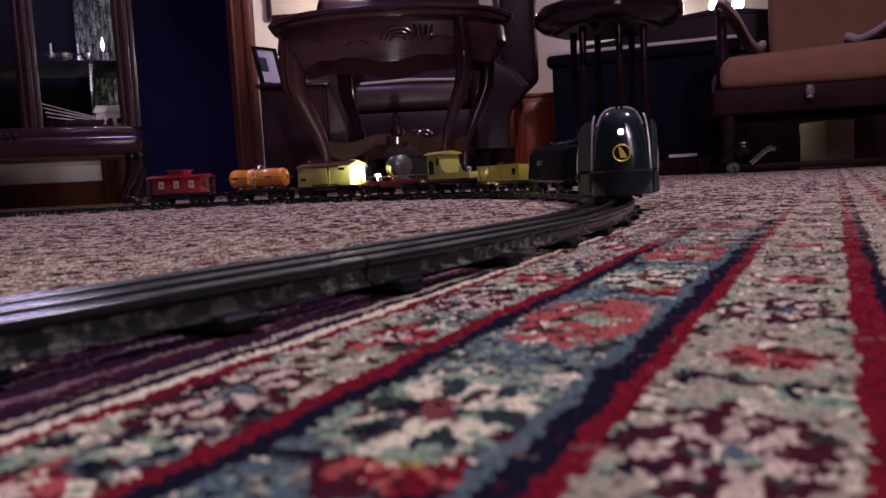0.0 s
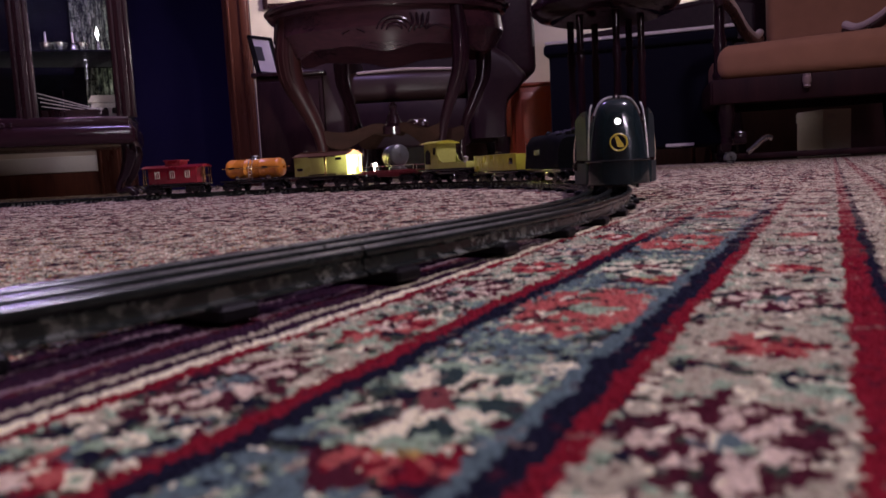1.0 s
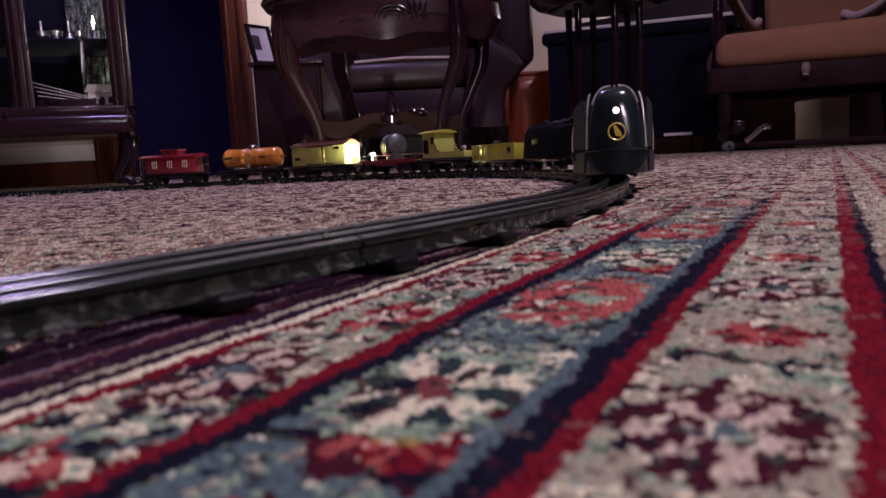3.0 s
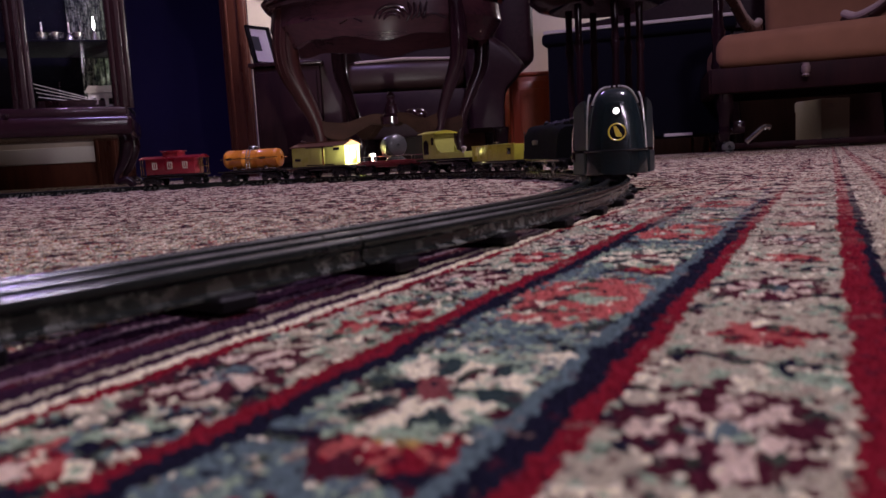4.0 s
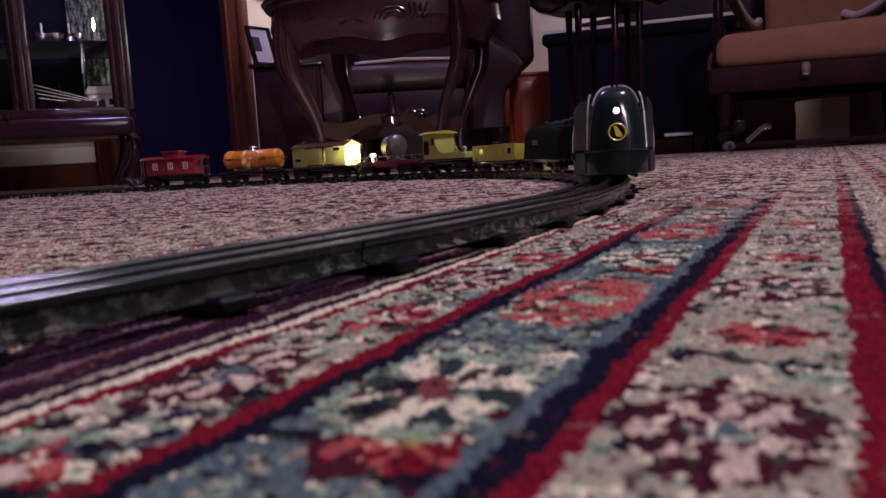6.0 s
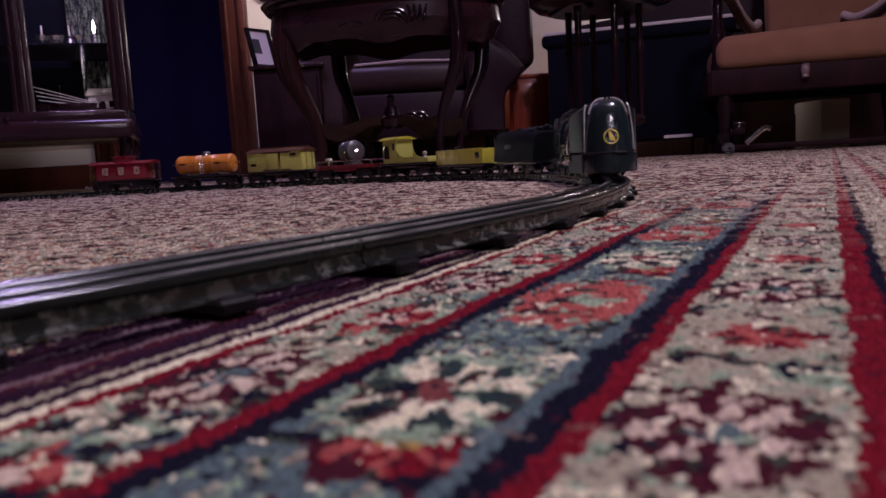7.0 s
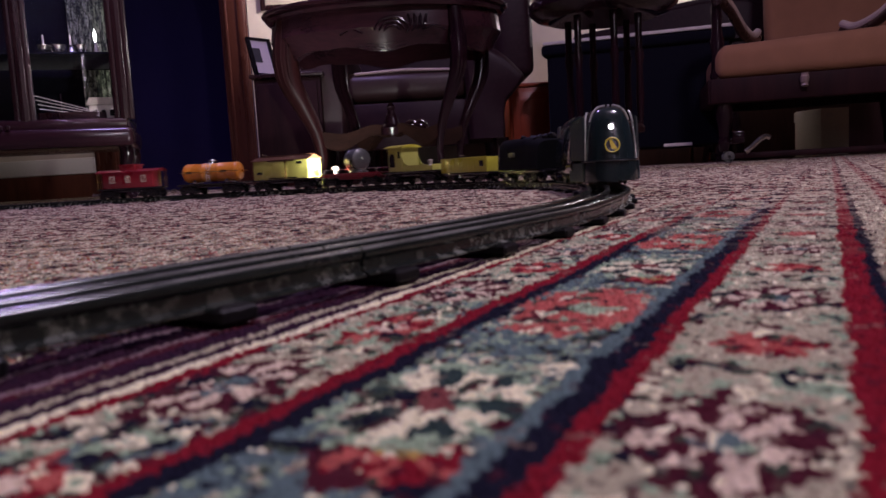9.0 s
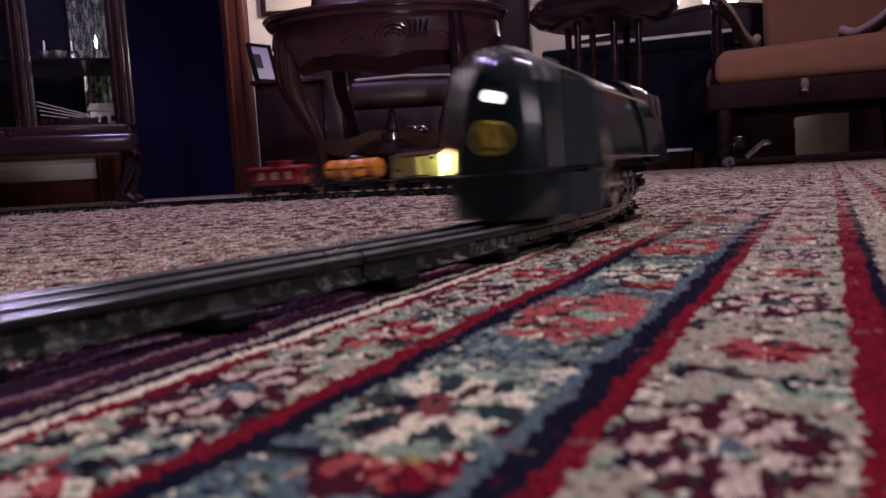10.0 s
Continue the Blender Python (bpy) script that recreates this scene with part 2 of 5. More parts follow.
    # far wool turns grey-beige: the pile's grazing-angle look is put into the colour
    muted = n.m("MULTIPLY", n.ramp(n.m("ADD", sy, n.m("MULTIPLY", n.m("SUBTRACT", n.noise(vor.outputs["Position"], 9, 3), 0.5), 0.5)), [(0.27, (0, 0, 0)), (0.62, (1, 1, 1))]), n.m("SUBTRACT", 0.90, n.m("MULTIPLY", n.m("GREATER_THAN", v, -0.005), 0.24)))
    col = n.mix(muted, col, n.ramp(n.noise(vor.outputs["Position"], 38, 3, 0.62), [(0.0, (0.016, 0.010, 0.014)), (0.40, (0.075, 0.020, 0.026)), (0.45, (0.25, 0.20, 0.14)), (0.49, (0.48, 0.43, 0.29)), (0.555, (0.19, 0.055, 0.050)), (0.59, (0.022, 0.014, 0.022))], "CONSTANT"))
    fade = n.noise(co, 6, 3)
    hsv = n.t.nodes.new("ShaderNodeHueSaturation")
    n.put(hsv.inputs["Color"], col)
    hsv.inputs["Saturation"].default_value = 1.0
    n.put(hsv.inputs["Value"], n.m("ADD", n.m("MULTIPLY", fade, 0.5), n.m("ADD", n.m("MULTIPLY", r1, 0.10), 0.79)))
    hgt = n.m("ADD", n.m("MULTIPLY", vor.outputs["Distance"], -1.0), n.noise(co, 900, 2))
    n.bump(hgt, 0.35, 0.0010)
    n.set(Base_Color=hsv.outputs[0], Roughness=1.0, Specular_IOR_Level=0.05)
    return n.mat


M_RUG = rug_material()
M_BLACK = paint("black_enamel", (0.006, 0.006, 0.008), 0.2, 0.0, 0.25, 60, 0.08, 0.6)
M_LOCO = paint("black_green_enamel", (0.011, 0.021, 0.024), 0.20, 0.0, 0.3, 60, 0.10, 0.7)
def rail_metal():
    """Blackened tinplate: glossy, with bare worn patches that follow the rail's side."""
    n = Nodes("dark_tinplate")
    co = n.coord()
    patch, fine = n.noise(co, 170, 4, 0.65), n.noise(co, 620, 3)
    large = n.noise(co, 9, 2)
    bare = n.m("MULTIPLY", n.ramp(patch, [(0.50, (0, 0, 0)), (0.58, (1, 1, 1))]), n.ramp(large, [(0.40, (0.08, 0.08, 0.08)), (0.55, (1, 1, 1))]))
    sep = n.t.nodes.new("ShaderNodeSeparateXYZ")
    n.put(sep.inputs[0], co)
    web = n.m("LESS_THAN", sep.outputs[2], 0.0088)
    bare = n.m("MULTIPLY", bare, n.m("ADD", n.m("MULTIPLY", web, 0.94), 0.06))
    col = n.mix(n.m("MULTIPLY", bare, 0.75), n.mix(large, (0.018, 0.022, 0.020), (0.040, 0.048, 0.042)), (0.30, 0.32, 0.27))
    head = n.m("MULTIPLY", n.m("GREATER_THAN", sep.outputs[2], 0.0121), n.ramp(n.noise(co, 60, 3), [(0.35, (0.45, 0.45, 0.45)), (0.60, (1, 1, 1))]))
    col = n.mix(n.m("MULTIPLY", head, 0.60), col, (0.46, 0.47, 0.42))
    n.bump(fine, 0.06, 0.0002)
    n.set(Base_Color=col, Metallic=0.55, Roughness=n.m("ADD", n.m("MULTIPLY", bare, 0.25), n.m("ADD", n.m("MULTIPLY", large, 0.08), 0.13)), Specular_IOR_Level=0.5)
    return n.mat


M_IRON = rail_metal()
M_TIE = paint("brown_black_tie", (0.008, 0.007, 0.008), 0.5, 0.0, 0.3, 90, 0.2, spec=0.15)
M_WING = paint("worn_black_enamel", (0.018, 0.032, 0.036), 0.50, 0.0, 0.5, 140, 0.15, 0.0, spec=0.3)
# pale all over: the glints of beading and ribs are put into the colour
M_BEAD = paint("painted_glint_metal", (0.62, 0.62, 0.58), 0.3, 0.35, 0.15, 90, 0.05)
M_NICKEL = paint("nickel", (0.75, 0.74, 0.70), 0.22, 1.0, 0.1, 90, 0.1)
M_BRASS = paint("brass", (0.62, 0.43, 0.15), 0.25, 1.0, 0.15, 90, 0.1)
M_YELLOW = paint("yellow_enamel", (0.52, 0.53, 0.12), 0.3, 0.0, 0.12, 60, 0.06, 0.5)
M_YELLOW2 = paint("lime_yellow_enamel", (0.50, 0.48, 0.05), 0.3, 0.0, 0.15, 60, 0.06, 0.5)
M_ORANGE = paint("orange_enamel", (0.66, 0.24, 0.03), 0.28, 0.0, 0.14, 60, 0.06, 0.5)
M_BADGE = paint("badge_yellow", (0.72, 0.56, 0.06), 0.35, 0.0, 0.12, 60, 0.06, 0.3)
M_REDP = paint("red_enamel", (0.22, 0.012, 0.022), 0.3, 0.0, 0.15, 60, 0.06, 0.5)
M_ROOF = paint("brown_roof_enamel", (0.10, 0.045, 0.02), 0.35, 0.0, 0.2, 60, 0.06, 0.4)
M_GREYP = paint("grey_enamel", (0.09, 0.095, 0.09), 0.35, 0.2, 0.2, 60, 0.06, 0.3)
M_CREAMP = paint("cream_enamel", (0.55, 0.49, 0.38), 0.35, 0.0, 0.1, 60, 0.06)
M_LENS = glow("headlamp_lens", (1.0, 0.95, 0.90), 5)
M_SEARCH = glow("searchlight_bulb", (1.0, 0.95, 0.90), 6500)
M_BULB = glow("bulb_glow", (1.0, 0.93, 0.85), 25)
M_MAHOG = wood("dark_mahogany", (0.006, 0.0022, 0.005), (0.020, 0.0065, 0.010), 0.16)
# lighter than M_MAHOG: the light on table rim and apron is painted in
M_MAHOGX = wood("lit_mahogany_across", (0.012, 0.0048, 0.008), (0.046, 0.0155, 0.020), 0.19, along="x")
M_WALNUT = wood("walnut", (0.011, 0.0045, 0.006), (0.036, 0.014, 0.014), 0.28)
# left table leg's lighter, redder wood: the light on it is painted in
M_LIT_LEG = wood("lit_leg_mahogany", (0.012, 0.0035, 0.004), (0.040, 0.012, 0.011), 0.42, 24, 0.0, spec=0.16)
M_BOARD = wood("dull_brown_board", (0.016, 0.008, 0.006), (0.045, 0.022, 0.016), 0.7, 20, 0.0, "x", 0.05)
M_RUST = wood("red_brown_panel", (0.34, 0.050, 0.022), (0.55, 0.105, 0.045), 0.35)
M_TRIM = wood("door_trim_wood", (0.045, 0.014, 0.010), (0.12, 0.038, 0.022), 0.3)
M_TAN = cloth("tan_velvet", (0.29, 0.140, 0.076))
M_BROWN = paint("dark_brown_leather", (0.026, 0.011, 0.014), 0.45, 0.0, 0.35, 14, 0.35, dist=0.001, spec=0.16)
# lighter leather copy: the light on seat and left arm is painted in
M_SEAT = paint("lit_brown_leather", (0.042, 0.020, 0.018), 0.42, 0.0, 0.35, 14, 0.35, dist=0.001, spec=0.4)
M_PIPING = cloth("pale_piping", (0.60, 0.48, 0.42), 0.8)
M_DULL = wood("dull_dark_wood", (0.012, 0.005, 0.006), (0.032, 0.012, 0.012), 0.6, 14, 0.0, spec=0.08)
M_WALL = paint("cream_plaster", (0.62, 0.54, 0.44), 0.9, 0.0, 0.06, 6, 0.2)
M_CEIL = paint("white_ceiling", (0.52, 0.48, 0.52), 0.9, 0.0, 0.04, 6, 0.1)
# made-up dark wood for the unseen walls and the added low panels
M_PANEL = wood("dark_added_panelling", (0.030, 0.014, 0.014), (0.075, 0.034, 0.030), 0.5, 8, 0.0)
M_TENDER = paint("dull_black_enamel", (0.003, 0.0035, 0.004), 0.75, 0.0, 0.3, 60, 0.1, spec=0.06)
# deep blue stands in for the blue-black gloom behind the doorway
M_DARKROOM = paint("blue_gloom_wall", (0.030, 0.020, 0.125), 0.9, 0.0, 0.1, 6, 0.1)
M_FLOORW = wood("oak_floor", (0.10, 0.045, 0.02), (0.2, 0.10, 0.05), 0.35, 10, 0.2, "y")
M_WHITE = paint("white_gloss_paint", (0.72, 0.68, 0.62), 0.4, 0.0, 0.06, 20, 0.1)
M_LINEN = cloth("white_linen", (0.72, 0.66, 0.58))
M_GLASS = glass("cabinet_glass")
M_NAVYCLOTH = cloth("black_blue_cloth", (0.004, 0.004, 0.009))

# ---- the room ----
def slab(name, sx, sy, sz, x, y, z, material, bev=0.0, label=""):
    ob = part(name, box(B(), sx, sy, sz, x, y, z, bev), material, None, label)
    return tagged(ob, label, "", "", "structure")


slab("floor", 9.0, 9.0, 0.10, 0.5, 1.5, -0.116, M_FLOORW, 0, "varnished oak floor under the rug")
slab("ceiling", 9.0, 9.0, 0.12, 0.5, 1.5, 2.60, M_CEIL, 0, "plain pale ceiling")
# unseen walls, kept dark so that they bounce less light
slab("wall_south", 9.0, 0.15, 2.7, 0.5, -2.6, -0.02, M_PANEL, 0, "unseen wall, made dark to cut bounced light")
slab("wall_west", 0.15, 9.0, 2.7, -2.6, 1.5, -0.02, M_PANEL, 0, "unseen wall, made dark to cut bounced light")
slab("wall_east", 0.15, 9.0, 2.7, 4.2, 1.5, -0.02, M_PANEL, 0, "unseen wall, made dark to cut bounced light")
WALL_Y = 4.1
# north wall with an open doorway from x = -1.52 to -0.98
slab("wall_north_1", 5.15, 0.15, 2.7, 1.625, WALL_Y + 0.075, -0.02, M_WALL, 0, "cream plaster wall above dark added panels")
slab("wall_north_2", 0.80, 0.15, 2.7, -2.10, WALL_Y + 0.075, -0.02, M_WALL, 0, "cream plaster wall beside the doorway")
slab("wall_north_3", 0.745, 0.15, 0.58, -1.3225, WALL_Y + 0.075, 2.1, M_WALL, 0, "cream plaster wall over the doorway")
slab("room_beyond_wall", 2.4, 0.1, 2.7, -1.2, WALL_Y + 1.6, -0.02, M_DARKROOM, 0, "wall beyond the doorway, its gloom painted dark blue")


def door_trim():
    root = thing("door_1", (0, WALL_Y, 0), 0, "stained wood door casing round a dark open doorway", "", "", "structure")
    for x, w in ((-1.015, 0.125), (-1.765, 0.125)):
        bm = B()
        box(bm, w, 0.022, 2.12, x, -0.013, -0.015, 0.004)
        box(bm, w * 0.3, 0.032, 2.12, x + w * 0.28, -0.018, -0.015, 0.006)
        box(bm, w * 0.12, 0.030, 2.12, x - w * 0.36, -0.017, -0.015, 0.004)
        part("jamb_casing", bm, M_TRIM, root)
    part("head_casing", box(B(), 0.88, 0.024, 0.12, -1.39, -0.014, 2.105, 0.004), M_TRIM, root)
    for x in (-1.085, -1.692):
        part("jamb", box(B(), 0.02, 0.16, 2.1, x, 0.07, -0.015, 0.002), M_TRIM, root)


door_trim()
for x, w in ((-2.16, 0.66), (1.60, 5.0)):
    part_ob = part("baseboard", box(B(), w, 0.018, 0.135, x, WALL_Y - 0.010, -0.015, 0.003), M_TRIM)
    tagged(part_ob, "stained wooden baseboard", "", "", "structure")
    part_ob = part("trim", box(B(), w, 0.022, 0.085, x, WALL_Y - 0.012, 0.122, 0.005), M_WHITE)
    tagged(part_ob, "white painted rail over the baseboard", "", "", "structure")

# panels added to darken the wall behind the chairs
for x, wd in ((2.75, 2.7), (0.85, 1.06), (-0.18, 0.96)):
    part_ob = part("trim", box(B(), wd, 0.03, 0.42 if x > 2 else 0.30, x, WALL_Y - 0.040, -0.0155, 0.004), M_PANEL)
    tagged(part_ob, "dark panel added to darken the wall foot", "", "", "structure")

# ---- the rug ----
def rug():
    root = thing("persian_rug", (0, 0, 0), 0, "red, navy and cream Persian rug with flowered borders", "rug")
    bm = B()
    nx, ny = 70, 90
    grid = []
    for j in range(ny + 1):
        row = []
        for i in range(nx + 1):
            x, y = -2.3 + 4.2 * i / nx, -0.7 + 4.1 * j / ny
            z = 0.0006 * noise.noise(Vector((x * 5, y * 5, 0.3))) - 0.0014
            row.append(bm.verts.new((x, y, z)))
        grid.append(row)
    for j in range(ny):
        for i in range(nx):
            bm.faces.new((grid[j][i], grid[j][i + 1], grid[j + 1][i + 1], grid[j + 1][i]))
    r = bmesh.ops.extrude_face_region(bm, geom=bm.faces[:])
    for e in r["geom"]:
        if isinstance(e, bmesh.types.BMVert):
            e.co.z = -0.0155
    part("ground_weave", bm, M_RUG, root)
    # wool pile: a short leaning tuft for every few knots, close to the lens
    rng = np.random.RandomState(4)
    vs, fs, base = [], [], 0
    for y0, y1, step, tall in ((0.05, 0.16, 0.00072, 0.0012), (0.16, 0.30, 0.0012, 0.0014), (0.30, 0.50, 0.0021, 0.0018), (0.50, 0.90, 0.0036, 0.0024), (0.90, 1.70, 0.0070, 0.0030), (1.70, 3.38, 0.0150, 0.0036)):
        reach = 0.70 * y1 + 0.06
        X, Y = np.meshgrid(np.arange(-reach, reach, step), np.arange(y0, y1, step))
        X = X.ravel() + rng.uniform(-0.5, 0.5, X.size) * step
        Y = Y.ravel() + rng.uniform(-0.5, 0.5, Y.size) * step
        keep = np.abs(X) < Y * 0.70 + 0.06
        X, Y = X[keep], Y[keep]
        m = X.size
        a = rng.uniform(0, 6.283, m)
        hgt = tall * rng.uniform(0.82, 1.12, m)
        wd = step * 0.86 * rng.uniform(0.8, 1.2, m)
        lean = rng.normal(0, 0.32, (2, m)) * hgt
        P = np.zeros((m, 6, 3))
        for q in range(3):
            c, sn = np.cos(a + q * 2.094), np.sin(a + q * 2.094)
            P[:, q] = np.stack([X + wd * c, Y + wd * sn, np.full(m, -0.0022)], 1)
            P[:, q + 3] = np.stack([X + lean[0] + 0.76 * wd * c, Y + lean[1] + 0.76 * wd * sn, -0.0022 + hgt], 1)
        k = base + 6 * np.arange(m)[:, None]
        for quad in ((0, 1, 4, 3), (1, 2, 5, 4), (2, 0, 3, 5), (3, 4, 5)):
            fs.extend((k + np.array(quad)).tolist())
        vs.extend(P.reshape(-1, 3).tolist())
        base += 6 * m
    me = bpy.data.meshes.new("wool")
    me.from_pydata(vs, [], fs)
    me.polygons.foreach_set("use_smooth", [True] * len(me.polygons))
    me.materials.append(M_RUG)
    ob = new("wool", me)
    ob.parent = root
    tagged(ob, "", "", "", "stuff")


rug()


# ---- the track ----
LOOP, SWELL, TILT = 0.97903, 0.26315, -1.0013   # mean radius of bend, its swing, and the flattest side's angle


def on_track(a, off=0.0, z=0.0):
    """The point of the loop whose outward normal has that angle (radians), off metres outwards."""
    hh = LOOP - SWELL / 3 * math.cos(2 * (a - TILT)) + off
    hp = 2 * SWELL / 3 * math.sin(2 * (a - TILT))
    return Vector((CX + hh * math.cos(a) - hp * math.sin(a), CY + hh * math.sin(a) + hp * math.cos(a), z))


def normal_at(s):
    """The normal's angle at s metres along the loop."""
    a = s / LOOP
    for _ in range(12):
        a -= (LOOP * a + SWELL / 2 * math.sin(2 * (a - TILT)) - s) / (LOOP + SWELL * math.cos(2 * (a - TILT)))
    return a


RAIL_PROFILE = ([(-0.0033, 0.0036), (0.0033, 0.0036), (0.0033, 0.0042), (0.0010, 0.0050), (0.0009, 0.0082)]
                + [(0.0021 * math.cos(radians(q)), 0.0103 + 0.0021 * math.sin(radians(q))) for q in range(-40, 221, 26)]
                + [(-0.0009, 0.0082), (-0.0010, 0.0050), (-0.0033, 0.0042)])
SECTION = 2 * math.pi * LOOP / 16
JOINT = -0.5275   # a joint lies this far along


def sag(a):
    """The track follows the soft rug by a millimetre or so."""
    d = ((a + 0.61 + math.pi) % (2 * math.pi) - math.pi) / 0.11
    return 0.0011 * math.exp(-d * d) - 0.0005


def track_section(k):
    s0 = JOINT + k * SECTION
    root = tagged(new("track_section"), "three-rail curved tinplate toy train track on dark metal ties", "track", "sections of the train track")
    for off in (-0.0159, 0.0, 0.0159):
        bm = B()
        secs = []
        n = 16
        for i in range(n + 1):
            a = normal_at(s0 + 0.0008 + (SECTION - 0.0016) * i / n)
            secs.append([on_track(a, off + p, z + sag(a)) for p, z in RAIL_PROFILE])
        loft(bm, secs)
        part("rail", bm, M_IRON, root)
        bm = B()
        a, c = normal_at(s0 - 0.004), normal_at(s0 + 0.004)
        tube(bm, [on_track(a, off, 0.0107 + sag(a)), on_track(c, off, 0.0107 + sag(c))], 0.0013, 8)
        part("pin", bm, M_NICKEL, root)
    for f in (0.04, 0.218, 0.388, 0.558, 0.72, 0.87):
        a = normal_at(s0 + SECTION * f)
        m = Matrix.Translation(on_track(a, 0, sag(a) * 0.5)) @ pose(0, 0, 0, 0, 0, math.degrees(a))
        bm = B()
        box(bm, 0.046, 0.012, 0.0042, 0, 0, 0.0, 0.0009, m, 1)
        # folded clips that hold the rail feet
        for off in (-0.0159, 0.0159):
            for q in (-1, 1):
                box(bm, 0.0016, 0.008, 0.0010, off + q * 0.0040, 0, 0.0036, 0.0002, m, 1)
        part("tie", bm, M_TIE, root)


for k in range(16):
    track_section(k)


# ---- the train ----
def shift(t):
    """Metres by which the train has backed up since the start."""
    keys = ((0, 0, 0), (6.3, 0, 0), (6.8, 0.068, 0.22), (7.0, 0.110, 0.17), (7.25, 0.134, 0.05), (7.5, 0.1395, 0.004), (8.55, 0.140, 0),
            (9.0, 0.096, -0.20), (9.5, -0.0415, -0.335), (10.0, -0.245, -0.47))
    for (ta, a, va), (tb, b, vb) in zip(keys, keys[1:]):
        if t <= tb:
            w, q = tb - ta, (t - ta) / (tb - ta)
            return (a * (1 + 2 * q) * (1 - q) ** 2 + va * w * q * (1 - q) ** 2 + b * q * q * (3 - 2 * q) + vb * w * q * q * (q - 1))
    return keys[-1][1]


def slack(t):
    """The couplers pull out as the locomotive gathers speed: 0 to 1."""
    q = max(0.0, min(1.0, (t - 8.9) / 1.1))
    return q * q


def rail_pose(s, lift=0.0):
    a = normal_at(s)
    p = on_track(a, 0, sag(a) + lift)
    return pose(p.x, p.y, p.z, 0, 0, math.degrees(a) - 90)


TRAIN = []      # (thing, how far along the loop it stands at the start)
LAMPS = []      # (lamp, its place on its thing): turned dull side out when the current is cut
WHEELS = []     # (wheelset, radius, its place in the truck)


def wheelset(parent, x, z, r, gauge=0.0318, material=None, name="wheelset"):
    bm = B()
    turn = pose(0, 0, 0, 90, 0, 0)
    for s in (-1, 1):
        prof = [(r * 0.25, -0.003), (r * 0.80, -0.0034), (r, -0.0026), (r, 0.0016), (r + 0.0018, 0.0018), (r + 0.0018, 0.003), (r * 0.3, 0.003)]
        lathe(bm, [(a, s * -b if s > 0 else b) for a, b in prof], 18, Matrix.Translation((0, s * gauge / 2, 0)) @ turn)
        for k in range(5):
            a = k * 2 * math.pi / 5
            box(bm, r * 0.3, 0.0012, r * 0.22, 0, 0, -r * 0.11, 0, Matrix.Translation((r * 0.52 * math.cos(a), s * (gauge / 2 + 0.0036), r * 0.52 * math.sin(a))) @ pose(0, 0, 0, 0, -math.degrees(a), 0))
    tube(bm, [(0, -gauge / 2, 0), (0, gauge / 2, 0)], 0.0018, 8)
    ob = part(name, bm, material or M_BLACK, parent)
    ob.location = (x, 0, z)
    WHEELS.append((ob, r, (x, 0, z)))
    return ob


def truck(parent, x, wheel_r=0.0085, base=0.034):
    """A four-wheel truck with stamped side frames, under a car at x."""
    bm = B()
    z = RAIL_TOP + wheel_r
    for s in (-1, 1):
        extrude_outline(bm, [(-base / 2 - 0.006, z - 0.003), (-base / 2 - 0.004, z + 0.005), (-0.009, z + 0.008), (0.009, z + 0.008), (base / 2 + 0.004, z + 0.005),
                             (base / 2 + 0.006, z - 0.003), (base / 2 - 0.005, z - 0.004), (0.006, z - 0.0055), (-0.006, z - 0.0055), (-base / 2 + 0.005, z - 0.004)],
                        0.002, Matrix.Translation((0, s * 0.0225, 0)))
        for q in (-1, 1):
            tube(bm, [(q * base / 2, s * 0.0235, z), (q * base / 2, s * 0.0265, z)], 0.003, 10)
    box(bm, 0.016, 0.045, 0.006, 0, 0, z + 0.003, 0.001)
    tube(bm, [(0, 0, z + 0.008), (0, 0, z + 0.016)], 0.006, 12)
    ob = part("truck", bm, M_BLACK, parent, "black stamped metal truck")
    ob.location = (x, 0, 0)
    for q in (-1, 1):
        wheelset(ob, q * base / 2, z, wheel_r)
    return ob


def coupler(parent, x, s):
    bm = B()
    tube(bm, smooth_path([(0, 0, 0.024), (s * 0.012, 0, 0.0235), (s * 0.022, 0, 0.023)], 3), 0.0016, 8)
    box(bm, 0.006, 0.011, 0.008, s * 0.023, 0, 0.019, 0.0015)
    ob = part("coupler", bm, M_NICKEL, parent, "nickel hook coupler")
    ob.location = (x, 0, 0)


def car_base(name, th, label, length=0.170, width=0.050, deck=0.030, material=None, group="toy train cars"):
    root = tagged(new(name), label, "toy train car", group)
    TRAIN.append((root, th))
    bm = B()
    box(bm, length, width, 0.004, 0, 0, deck - 0.004, 0.001)
    box(bm, length - 0.01, 0.010, 0.004, 0, 0, deck - 0.008, 0.0006)
    for s in (-1, 1):
        box(bm, length * 0.36, 0.003, 0.006, 0, s * (width / 2 - 0.006), deck - 0.0095, 0.0006)
    part("underframe", bm, material or M_BLACK, root)
    for s in (-1, 1):
        truck(root, s * length * 0.33)
        coupler(root, s * length / 2, s)
    return root


def rail_bar(root, pts, r, mat, name):
    return part(name, tube(B(), pts, r, 6), mat, root)


